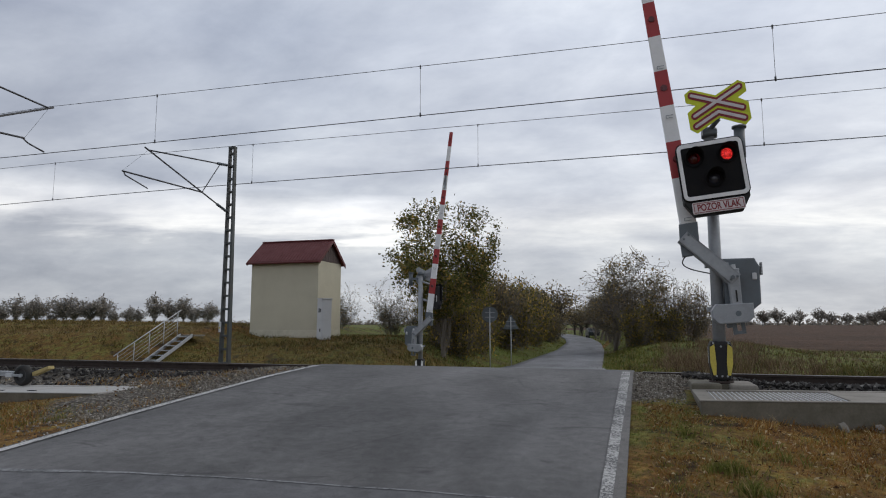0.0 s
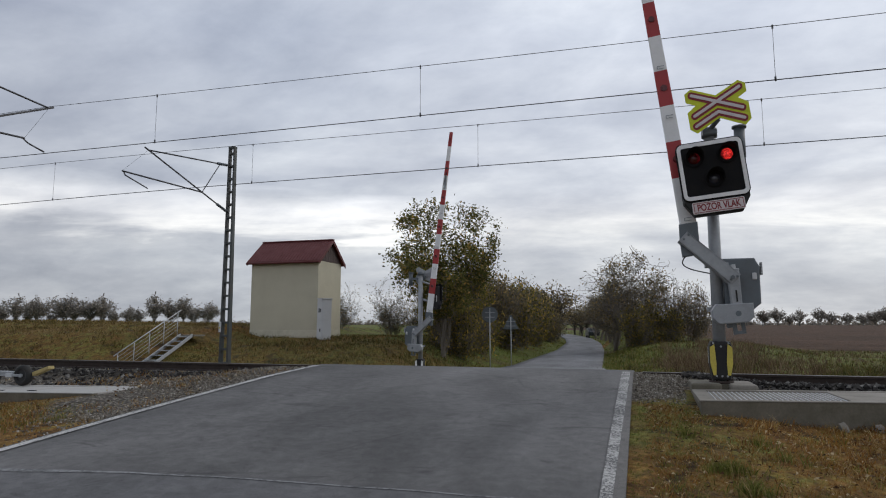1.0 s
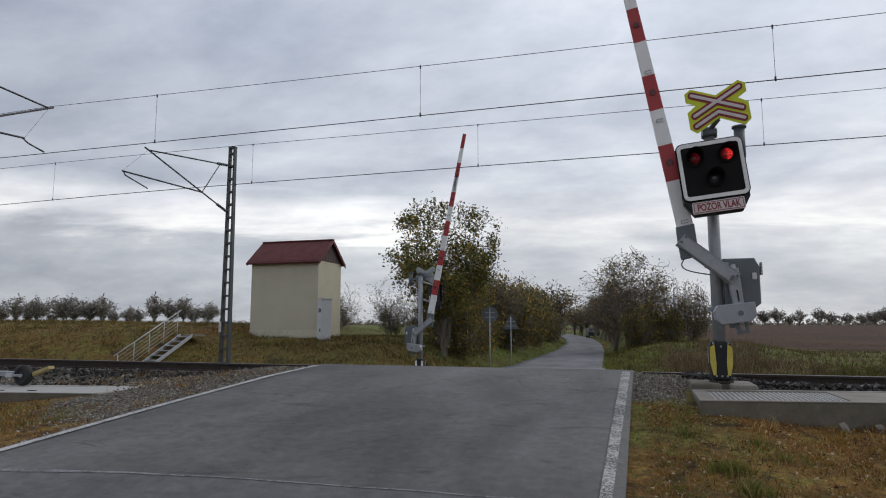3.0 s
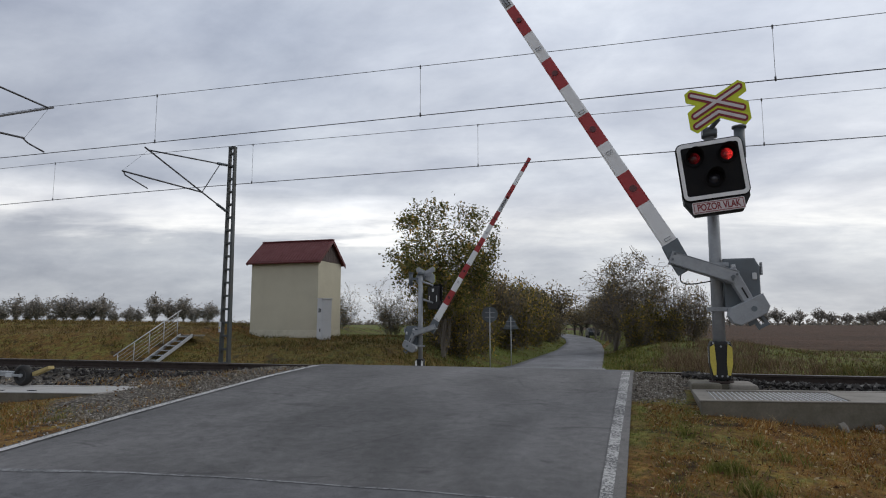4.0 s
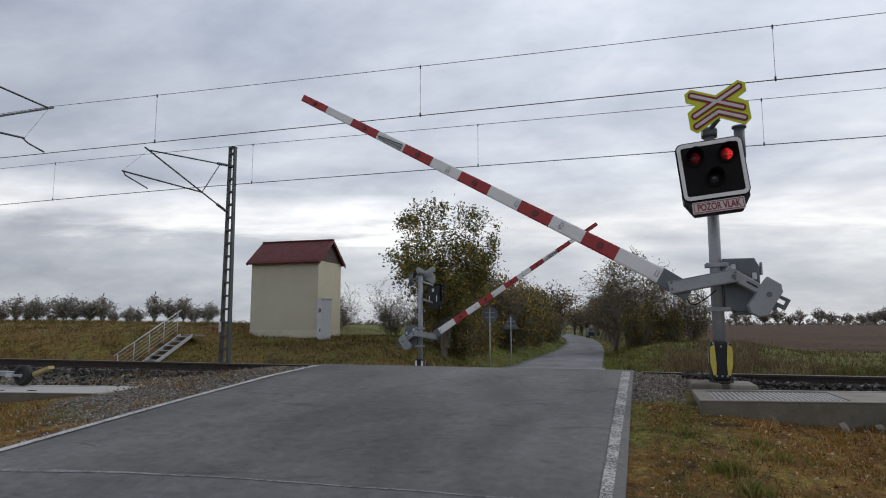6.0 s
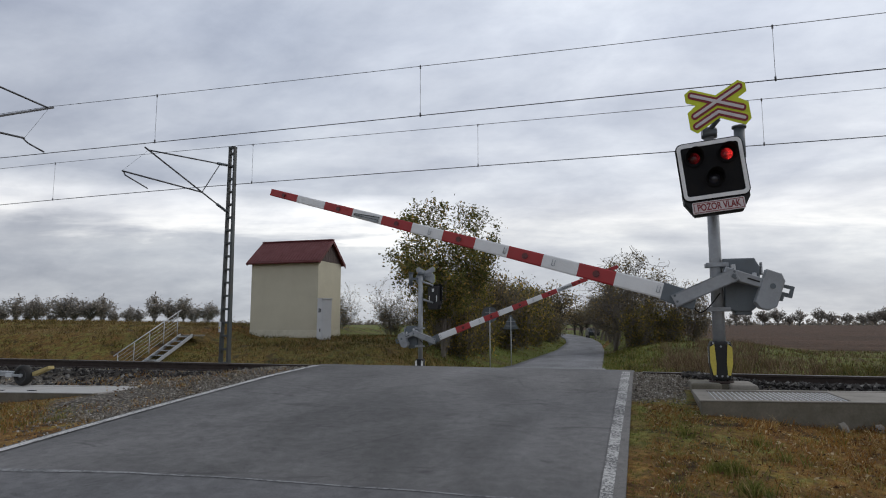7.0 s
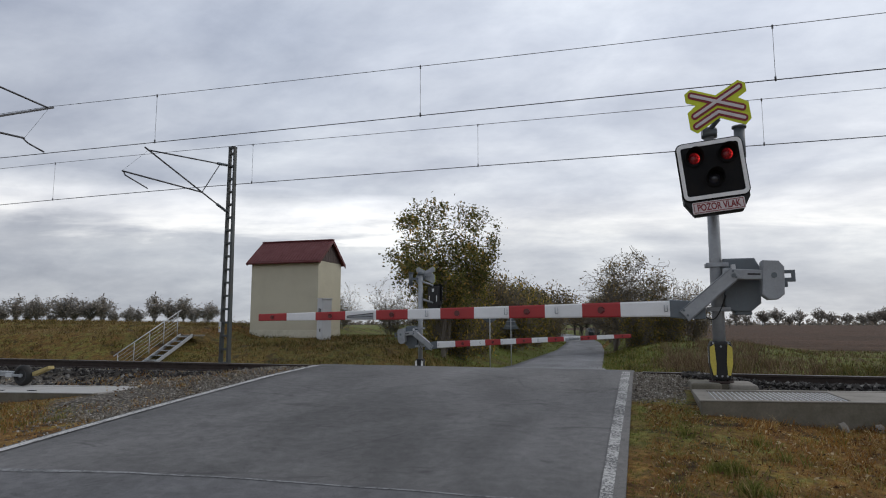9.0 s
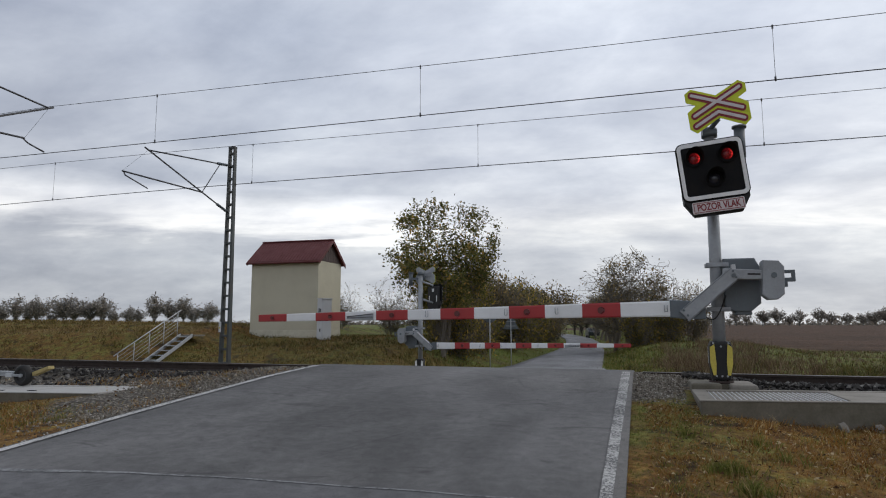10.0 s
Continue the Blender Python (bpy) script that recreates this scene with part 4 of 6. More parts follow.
def build_head(root, m):
    """Signal head: black board with a white rim, two hooded red lanterns, one dark lens, and the name plate below."""
    head = part("signal_head", plate(bm_new(), rounded(0.965, 0.895, 0.10), -0.02, 0.03, 0.006), BLACK_MATT, root, "matt black signal board with white rim")
    head.matrix_basis = m
    bm = bm_new()
    outer, inner = rounded(0.93, 0.86, 0.085), rounded(0.825, 0.745, 0.035)
    n = len(outer)
    a = [bm.verts.new((x, -0.035, z)) for x, z in outer]
    b = [bm.verts.new((x, -0.035, z)) for x, z in inner]
    c = [bm.verts.new((x, -0.012, z)) for x, z in outer]
    e = [bm.verts.new((x, -0.012, z)) for x, z in inner]
    for i in range(n):
        j = (i + 1) % n
        bm.faces.new((a[i], a[j], b[j], b[i]))
        bm.faces.new((a[i], c[i], c[j], a[j]))
        bm.faces.new((b[i], b[j], e[j], e[i]))
    part("rim", bm, WHITE, head, "white reflective rim")
    bm = bm_new()
    plate(bm, [(-0.34, -0.67), (0.34, -0.67), (0.47, -0.46), (0.47, -0.30), (-0.47, -0.30), (-0.47, -0.46)], 0.0, 0.16, 0.02)
    box(bm, -0.42, 0.42, 0.035, 0.17, -0.35, 0.36, 0.04)
    part("housing", bm, BLACK, head, "black plastic housing")
    bm = bm_new()
    box(bm, -0.10, 0.06, 0.165, 0.176, 0.12, 0.26, 0.003)
    part("back_label", bm, WHITE, head, "small white plate on the back")
    for x in (-0.30, 0.28):
        part("back_strip", box(bm_new(), x - 0.03, x + 0.03, 0.164, 0.174, -0.33, -0.05, 0.003), WHITE, head, "pale strip on the back")
    bm = bm_new()
    plate(bm, rounded(0.74, 0.175, 0.02, 4, 0.0, -0.553), -0.030, -0.004, 0.003)
    part("name_plate", bm, SIGN_PINK, head, "white plate with red border and lettering")
    bm = bm_new()
    for xa, xb, za, zb in ((-0.352, 0.352, -0.489, -0.480), (-0.352, 0.352, -0.626, -0.617), (-0.352, -0.343, -0.617, -0.489), (0.343, 0.352, -0.617, -0.489)):
        box(bm, xa, xb, -0.034, -0.028, za, zb)
    part("plate_border", bm, SIGN_RED, head, "thin red border")
    tm = Matrix.Translation((0, -0.033, -0.556)) @ Euler((radians(90), 0, 0)).to_matrix().to_4x4() @ Matrix.Diagonal((0.80, 1.12, 1, 1))
    text_mesh("POZOR VLAK", 0.125, 0.002, SIGN_RED, head, tm)
    lamps = []
    for name, x, z in (("lantern", -0.235, 0.20), ("lantern", 0.235, 0.20), ("clear_lens", 0.01, -0.14)):
        bm = bm_new()
        r, k = 0.135, 24
        ring = []
        for y_len, rr in ((0.0, r), (1.0, r * 0.97), (1.0, r * 0.93), (0.0, r * 0.95)):
            row = []
            for i in range(k):
                an = 2 * math.pi * i / k
                reach = 0.035 + 0.155 * max(0.0, 0.5 + 0.75 * math.sin(an + 0.25))
                row.append(bm.verts.new((x + rr * math.cos(an), -0.02 - y_len * reach, z + rr * math.sin(an))))
            ring.append(row)
        for q in range(3):
            for i in range(k):
                bm.faces.new((ring[q][i], ring[q][(i + 1) % k], ring[q + 1][(i + 1) % k], ring[q + 1][i])).smooth = True
        part("hood", bm, BLACK_MATT, head, "black lamp hood")
        bm = bm_new()
        bmesh.ops.create_uvsphere(bm, u_segments=28, v_segments=16, radius=0.102)
        for f in bm.faces:
            f.smooth = True
        ob = part(name, bm, LANTERN if name == "lantern" else LENS_CLEAR, head, "red warning lantern" if name == "lantern" else "unlit dark lens")
        ob.matrix_basis = Matrix.Translation((x, 0.035, z))
        lamps.append(ob)
    return head, lamps[:2]


def build_crossbuck(root, m):
    """Fluorescent yellow board with a double warning cross."""
    buck = part("crossbuck", bm_new(), FLUO, root, "fluorescent yellow board with red and white double cross")
    a = radians(23.5)
    c, s, half = math.cos(a), math.sin(a), 0.395
    shape = [(-0.46, -0.31), (-0.36, -0.385), (0.0, -0.215), (0.36, -0.385), (0.46, -0.31), (0.46, -0.06), (0.32, 0.03), (0.46, 0.10), (0.46, 0.225),
               (0.36, 0.285), (0.0, 0.125), (-0.36, 0.285), (-0.46, 0.225), (-0.46, 0.10), (-0.32, 0.03), (-0.46, -0.06)]

    def strip(bm, p, q, w, y0, y1):
        p, q = Vector(p), Vector(q)
        d = (q - p).normalized()
        t = Vector((-d.y, d.x))
        k = w / 2
        pts = [p - t * k, q - t * k]
        for i in range(1, 6):
            an = math.pi * i / 6
            pts.append(q + d * k * math.sin(an) - t * k * math.cos(an))
        pts += [q + t * k, p + t * k]
        for i in range(1, 6):
            an = math.pi * i / 6
            pts.append(p - d * k * math.sin(an) + t * k * math.cos(an))
        plate(bm, [tuple(v) for v in pts], y0, y1)

    bm = bm_new()
    plate(bm, shape, -0.004, 0.012)
    bmesh.ops.recalc_face_normals(bm, faces=bm.faces)
    bm.to_mesh(buck.data)
    bm.free()
    strokes = (((-half * c, 0.03 - half * s), (half * c, 0.03 + half * s)), ((-half * c, 0.03 + half * s), (half * c, 0.03 - half * s)),
               ((-half * c, -0.125 - half * s), (0, -0.125)), ((half * c, -0.125 - half * s), (0, -0.125)))
    for i, (p, q) in enumerate(strokes):
        off = 0.002 * (i % 2)
        bm = bm_new()
        strip(bm, p, q, 0.108, -0.010 - off, -0.003)
        part("red_bar", bm, SIGN_RED, buck, "dark red bar")
        bm = bm_new()
        strip(bm, p, q, 0.043, -0.016 - off, -0.008)
        part("white_bar", bm, SIGN_PINK, buck, "white bar")
    bm = bm_new()
    plate(bm, [(x * 0.985, -0.05 + (z + 0.05) * 0.985) for x, z in shape], 0.0125, 0.016)
    part("sheet_back", bm, GALV, buck, "bare metal back")
    bm = bm_new()
    for z in (-0.08, 0.06):
        box(bm, -0.33, 0.33, 0.017, 0.04, z - 0.02, z + 0.02)
    part("back_rail", bm, GALV, buck, "metal mounting rail")
    buck.matrix_basis = m
    return buck


def build_barrier(m, label, head_m, buck_m, shaft):
    root = thing("level_crossing_barrier", m, label, "barrier", "barriers of the crossing")
    part("pole", tube(bm_new(), (0, 0, 0.0), (0, 0, 3.62), 0.088, 0.078, 24), GALV, root, "round galvanised steel pole")
    bm = bm_new()
    tube(bm, (0, 0, -0.02), (0, 0, 0.02), 0.165, 0.165, 20)
    for i in range(6):
        an = i * math.pi / 3
        tube(bm, (0.14 * math.cos(an), 0.14 * math.sin(an), 0.02), (0.14 * math.cos(an), 0.14 * math.sin(an), 0.05), 0.014, n=6)
    part("base_flange", bm, RAIL, root, "bolted base flange")
    # impact guard round the foot
    guard = part("foot_guard", plate(bm_new(), [(-0.115, 0.03), (0.115, 0.03), (0.145, 0.25), (0.145, 0.50), (0.125, 0.57), (-0.125, 0.57), (-0.145, 0.50), (-0.145, 0.25)], -0.15, 0.14, 0.03), BLACK, root, "black plastic foot guard with yellow strips")
    for s in (-1, 1):
        bm = bm_new()
        plate(bm, [(s * 0.075, 0.10), (s * 0.112, 0.10), (s * 0.146, 0.26), (s * 0.146, 0.49), (s * 0.085, 0.53), (s * 0.068, 0.27)][::s], -0.158, -0.13, 0.004)
        part("yellow_strip", bm, YELLOW, guard, "yellow strip")
        bm = bm_new()
        plate(bm, [(s * 0.075, 0.10), (s * 0.112, 0.10), (s * 0.146, 0.26), (s * 0.146, 0.49), (s * 0.085, 0.53), (s * 0.068, 0.27)][::s], 0.12, 0.148, 0.004)
        part("white_strip", bm, WHITE, guard, "white strip")
    for x, z in ((-0.10, 0.545), (0.10, 0.545), (-0.07, 0.09), (0.07, 0.09), (0.0, 0.50), (0.0, 0.09)):
        part("guard_bolt", tube(bm_new(), (x, -0.162, z), (x, -0.14, z), 0.014, n=8), GALV, guard, "small bolt")
    # drive box behind the arm
    bm = bm_new()
    plate(bm, [(0.09, 1.02), (0.25, 0.98), (0.42, 0.98), (0.56, 1.10), (0.56, 1.62), (0.50, 1.74), (0.09, 1.74)], -0.10, 0.22, 0.02)
    box(bm, 0.22, 0.44, -0.07, 0.16, 0.94, 0.99, 0.012)
    box(bm, 0.245, 0.255, -0.108, -0.098, 1.04, 1.70)
    drive = part("drive_box", bm, BOX_DARK, root, "dark grey steel drive box")
    part("drive_lock", box(bm_new(), 0.185, 0.245, -0.150, -0.09, 1.56, 1.65, 0.012), CABINET, drive, "pale lock cover")
    part("drive_latch", box(bm_new(), 0.455, 0.515, -0.125, -0.095, 1.43, 1.53, 0.012), CABINET, drive, "small pale latch cover")
    part("drive_rib", box(bm_new(), 0.575, 0.60, -0.08, 0.02, 1.50, 1.68, 0.006), GALV, drive, "steel catch")
    for z in (1.02, 1.655):
        bm = bm_new()
        for s in (-0.10, 0.10):
            box(bm, -0.14, 0.16, s - 0.012, s + 0.012, z - 0.03, z + 0.03, 0.004)
        for x in (-0.115, 0.115):
            tube(bm, (x, -0.15, z), (x, 0.15, z), 0.012, n=8)
        part("clamp", bm, GALV, root, "bolted steel clamp")
    bearing = part("shaft_bearing", tube(bm_new(), (shaft.x, -0.14, shaft.z), (shaft.x, -0.06, shaft.z), 0.09, 0.10, 18), GALV, root, "round shaft bearing")
    arm = build_arm(root, shaft)
    if shaft.y > 0:
        for ob in [arm, *arm.children]:
            mirrored(ob, 0.976)
        for ob in [drive, *drive.children, bearing]:
            mirrored(ob)
    head, lamps = build_head(root, head_m)
    bm = bm_new()
    hx, hy, hz = head_m.translation
    tube(bm, (0, 0, 3.35), (hx * 0.9, hy + 0.17, hz + 0.32), 0.035, n=10)
    tube(bm, (0, 0, 2.72), (hx * 0.9, hy + 0.17, hz - 0.3), 0.035, n=10)
    part("head_bracket", bm, GALV, root, "steel head bracket")
    build_crossbuck(root, buck_m)
    bx, by, bz = buck_m.translation
    bm = bm_new()
    path_tube(bm, [(0.0, 0.0, 3.60), (0.02, -0.12, 3.66), (bx * 0.9 + 0.03, by + 0.06, bz - 0.21), (bx, by + 0.03, bz - 0.08)], 0.035, 10)
    tube(bm, (0, 0, 3.55), (0, 0, 3.68), 0.11, 0.11, 16)
    box(bm, -0.10, 0.10, -0.14, 0.0, 3.56, 3.65, 0.02)
    part("sign_bracket", bm, BOX_DARK, root, "dark steel sign bracket")
    bm = bm_new()
    tube(bm, (0.40, -0.06, 3.20), (0.40, -0.06, 3.64), 0.075, 0.075, 16)
    tube(bm, (0.40, -0.06, 3.64), (0.40, -0.06, 3.67), 0.10, 0.10, 16)
    box(bm, 0.06, 0.40, -0.05, 0.01, 3.40, 3.48)
    part("bell", bm, BOX_DARK, root, "grey warning bell housing")
    return root, arm, lamps


NEAR_HEAD = Matrix.Translation((-0.035, -0.50, 2.955)) @ Euler((0, radians(-6.3), radians(4)), "XYZ").to_matrix().to_4x4() @ Matrix.Diagonal((0.925, 0.925, 0.94, 1))
NEAR_BUCK = Matrix.Translation((0.098, -0.26, 3.975)) @ Euler((0, radians(-6.7), 0)).to_matrix().to_4x4() @ Matrix.Diagonal((0.895, 1, 1.0, 1))
barrier_near, arm_near, lamps_near = build_barrier(pose(1.06, 9.95, -0.01), "red and white crossing barrier with warning lights and grey pole", NEAR_HEAD, NEAR_BUCK, PIVOT)
FAR_HEAD = Matrix.Translation((-0.55, -0.10, 2.86)) @ Euler((0, 0, radians(-38))).to_matrix().to_4x4() @ Matrix.Diagonal((0.8, 0.8, 0.8, 1))
FAR_BUCK = Matrix.Translation((-0.12, -0.22, 3.62)) @ Matrix.Diagonal((0.80, 1, 0.95, 1))
barrier_far, arm_far, lamps_far = build_barrier(pose(-7.57, 21.85, -1.0, 0, 0, 180), "red and white crossing barrier seen from behind, grey pole", FAR_HEAD, FAR_BUCK, PIVOT_FAR)


def foundation(m, label):
    root = thing("foundation", m, label, "foundation", "foundations of the barriers")
    part("block", box(bm_new(), -0.42, -0.03, -0.34, 0.36, -0.50, 0.0, 0.025), CONCRETE_DARK, root, "dark concrete block")
    part("block", box(bm_new(), 0.07, 0.42, -0.36, 0.36, -0.50, -0.004, 0.03), CONCRETE, root, "pale concrete block")
    part("footing", box(bm_new(), -0.40, 0.40, -0.20, 0.35, -0.55, -0.018), CONCRETE_DARK, root)


foundation(pose(1.06, 9.95, -0.012), "concrete foundation block under the barrier pole")
foundation(pose(-7.57, 21.85, -1.002), "concrete foundation block under the barrier pole")

# ---- concrete troughs beside the road ----


def trough(x0, x1, y0, y1, z0, z1, label, lid_x0, lid_x1, top, slant):
    root = thing("concrete_trough", pose(x0, y0, z1), label, "trough", "troughs by the track")
    w, d, h = x1 - x0, y1 - y0, z1 - z0
    bm = bm_new()
    box(bm, 0, w, 0, 0.10, -h, 0.036, 0.008)
    box(bm, 0, w, d - 0.12, d, -h, 0, 0.012)
    box(bm, 0, 0.12, 0.10, d - 0.12, -h, -0.004)
    box(bm, 0.12, w, 0.10, d - 0.12, -h, -0.12)
    part("body", bm, CONCRETE_DARK, root, "dark mossy concrete body")
    bm = bm_new()
    box(bm, -0.012, w, -0.008, 0.10, 0.037, 0.05, 0.004)
    box(bm, -0.012, w, d - 0.10, d + 0.01, 0.0, 0.05, 0.008)
    box(bm, -0.012, lid_x0 - x0, 0.10, d - 0.10, 0.0, 0.048)
    part("rim", bm, top, root, "pale concrete rim")
    if lid_x1 > lid_x0:
        a, b = lid_x0 - x0, lid_x1 - x0
        slab = b
        bm = bm_new()
        box(bm, a, b, 0.10, d - 0.10, -0.02, 0.028)
        part("lid_tray", bm, CONCRETE, root, "pale lid under the slats")
        bar_bm = box(bm_new(), -0.0065, 0.0065, 0.12, d - 0.14, 0.0, 0.036)
        me = mesh_of("slat", bar_bm, GALV_LIGHT)
        x = a + 0.03
        while x < b:
            ob = new("slat", me)
            ob.parent, ob.matrix_basis = root, Matrix.Translation((x, slant * x, 0))
            x += 0.058
    else:
        slab = lid_x0 - x0
    if slab < w:
        x, i = slab, 0
        while x < w - 0.2:
            xe = min(w, x + 1.25)
            part("cover_slab", box(bm_new(), x + 0.006, xe - 0.006, 0.10, d - 0.10, -0.02, 0.044 - 0.004 * (i % 2), 0.01), top, root, "flat concrete cover slab")
            x, i = xe, i + 1
    # the trough runs at a slant to the track
    for ob in root.children:
        if not ob.name.startswith("slat"):
            for v in ob.data.vertices:
                v.co.y += slant * v.co.x
    return root


trough(0.64, 9.0, 8.15, 9.47, -0.66, -0.13, "concrete trough with slatted lid beside the road", 0.80, 2.30, CONCRETE, 0.19)
trough(-21.25, -7.85, 5.20, 6.30, -0.62, -0.27, "pale concrete cover slabs over a trough by the track", -21.23, -21.25, CONCRETE_PALE, 0.19)


def debris():
    for i, (x, y, s) in enumerate(((2.12, 8.30, 0.062), (2.50, 8.38, 0.055))):
        bm = bm_new()
        bmesh.ops.create_icosphere(bm, subdivisions=1, radius=s)
        for v in bm.verts:
            v.co *= 1 + 0.8 * noise.noise(v.co * 14 + Vector((i * 7, 0, 0)))
            v.co.z *= 1.15
        solid("concrete_lump", bm, CONCRETE, "broken pale concrete lump in the grass", "stone", "lumps by the trough", m=pose(x, y, float(ground_z(x, y)) + s * 0.62, 10 * i, 5, 40 * i))


debris()


def trolley():
    """A small wheel with its shaft lying on the slabs and a plank."""
    root = thing("track_trolley", pose(-9.95, 8.36, -0.226), "small wheeled steel track trolley parked on the slabs", "trolley")
    bm = bm_new()
    prof = [(0.10, -0.05), (0.14, -0.06), (0.165, -0.04), (0.172, 0.0), (0.165, 0.04), (0.14, 0.06), (0.10, 0.05)]
    n = 28
    rows = []
    for i in range(n):
        a = 2 * math.pi * i / n
        rows.append([bm.verts.new((r * math.cos(a), y, 0.172 + r * math.sin(a))) for r, y in prof])
    for i in range(n):
        for j in range(len(prof)):
            k = (j + 1) % len(prof)
            bm.faces.new((rows[i][j], rows[i][k], rows[(i + 1) % n][k], rows[(i + 1) % n][j])).smooth = True
    wheel = part("wheel", bm, RUBBER, root, "black rubber tyred wheel")
    part("rim", plate(bm_new(), disc_outline(0.104, 20, 0, 0.172), -0.035, 0.035, 0.006), BLACK, wheel, "dark steel rim")
    part("hub", tube(bm_new(), (0, -0.07, 0.172), (0, 0.07, 0.172), 0.03, n=12), GALV, wheel, "steel hub")
    bm = bm_new()
    box(bm, -1.9, -0.02, -0.085, -0.055, 0.155, 0.195, 0.006)
    box(bm, -1.9, -0.02, 0.055, 0.085, 0.155, 0.195, 0.006)
    box(bm, -1.9, -0.16, -0.06, 0.06, 0.20, 0.235, 0.006)
    for x in (-0.3, -1.1, -1.85):
        box(bm, x - 0.02, x + 0.02, -0.06, 0.06, 0.155, 0.20)
    part("frame", bm, GREY_PAINT, root, "grey steel frame")
    bm = bm_new()
    box(bm, -0.30, -0.16, -0.09, 0.09, 0.14, 0.21, 0.01)
    part("bearing_block", bm, GALV_LIGHT, root, "pale steel bearing block")
    bm = bm_new()
    tube(bm, (-0.42, -0.07, 0.16), (-0.46, -0.07, 0.0), 0.012, n=8)
    tube(bm, (-0.70, -0.07, 0.12), (-0.42, -0.07, 0.13), 0.014, n=8)
    part("prop", bm, BLACK, root, "thin black prop")
    bm = bm_new()
    bar(bm, (0.15, 0.19), (0.50, 0.31), 0.06, 0.02, 0.14, 0.05, 0.005)
    part("plank", bm, PLANK, root, "yellowish wooden plank")
    for side in (1.72,):
        second = copy_thing(wheel, Matrix.Translation((-side, 0, 0)))
        second.parent = root
    return root


trolley()

def slab_slots():
    """Dark lifting slots let into the cover slabs."""
    for x in (-9.62, -9.10):
        y = 5.20 + 0.19 * (x + 21.25) + 0.30
        bm = box(bm_new(), -0.065, 0.065, -0.022, 0.022, -0.01, 0.006, 0.003)
        solid("lifting_slot", bm, BLACK, "dark lifting slot set in the concrete slab", "slot", "lifting slots of the slabs", m=pose(x, y, -0.2255, 0, 0, 10.8))


slab_slots()

# ---- overhead line ----


def mast(m, label, h, reach, z_low, z_tie, z_mess, z_wire, x_off, beyond, lift, fork):
    """Lattice mast with its cantilever; the cantilever reaches along -y of the mast's space."""
    root = thing("overhead_line_mast", m, label, "mast", "masts of the overhead line")
    for s in (-1, 1):
        bm = bm_new()
        b, t = 0.20 * s, 0.13 * s
        w = 0.075
        lo = [(b - s * w, -0.09), (b, -0.09), (b, 0.09), (b - s * w, 0.09)]
        hi = [(t - s * w * 0.8, -0.07), (t, -0.07), (t, 0.07), (t - s * w * 0.8, 0.07)]
        va = [bm.verts.new((x, y, -0.3)) for x, y in lo]
        vb = [bm.verts.new((x, y, h)) for x, y in hi]
        for i in range(4):
            bm.faces.new((va[i], va[(i + 1) % 4], vb[(i + 1) % 4], vb[i]))
        bm.faces.new(vb), bm.faces.new(va[::-1])
        part("chord", bm, MAST_STEEL, root, "steel channel chord")
    z = 0.35
    while z < h - 0.2:
        f = z / h
        w = 0.20 - 0.07 * f - 0.05
        part("batten", box(bm_new(), -w, w, -0.075, 0.075, z - 0.035, z + 0.035), MAST_STEEL, root)
        z += 0.47
    part("mast_cap", box(bm_new(), -0.135, 0.135, -0.075, 0.075, h - 0.06, h + 0.012), MAST_STEEL, root, "steel cap plate")
    part("mast_base", box(bm_new(), -0.30, 0.30, -0.28, 0.28, -0.5, -0.28, 0.02), CONCRETE, root, "concrete mast base")
    tip = Vector((x_off, -reach - 0.05, z_mess + 0.06))
    low = Vector((0, -0.1, z_low))
    mid = low.lerp(tip, fork)
    bm = bm_new()
    tube(bm, low, tip + (tip - low).normalized() * 0.15, 0.026, n=8)
    tube(bm, (0, -0.1, z_tie), tip, 0.024, n=8)
    tube(bm, mid, Vector((0, -0.1, z_tie)).lerp(tip, 0.14), 0.016, n=8)
    reg = Vector((x_off * 1.1, -reach - beyond, z_wire + lift))
    tube(bm, mid, reg, 0.026, n=8)
    drop = reg + Vector((0, 0.12 if beyond > 0 else -0.12, -0.1))
    tube(bm, reg + Vector((0, 0.06, 0)), drop, 0.018, n=6)
    tube(bm, drop, (x_off, -reach, z_wire + 0.05), 0.020, n=6)
    part("cantilever", bm, WIRE, root, "thin steel cantilever tubes")
    for p, d in ((low, (tip - low).normalized()), (Vector((0, -0.1, z_tie)), (tip - Vector((0, -0.1, z_tie))).normalized())):
        bm = bm_new()
        for i in range(6):
            q = p + d * (0.16 + 0.075 * i)
            tube(bm, q, q + d * 0.05, 0.055, 0.045, 10)
        part("insulator", bm, BOX_DARK, root, "dark ribbed insulator")
    bm = bm_new()
    path_tube(bm, [tip, reg], 0.0035, 5)
    part("stay_wire", bm, WIRE, root, "thin stay wire")
    part("number_plate", box(bm_new(), -0.21, -0.11, -0.13, -0.12, 1.42, 1.78, 0.004), CABINET, root, "small pale plate with plain bars")
    part("plate_bar", box(bm_new(), -0.185, -0.135, -0.134, -0.129, 1.54, 1.60), YELLOW, root, "yellow bar")
    return root


mast(pose(-14.03, 19.5, -0.9), "slender grey lattice mast with a cantilever over the track", 8.12, 3.2, 5.66, 7.40, 7.16, 5.93, -0.8, 1.0, 0.40, 0.36)
mast(pose(-14.2, 9.2, -0.35, 0, 0, 180), "slender grey lattice mast with a cantilever over the track", 8.2, 3.0, 5.27, 6.78, 6.62, 5.46, 0.2, -0.55, 0.26, 0.2)


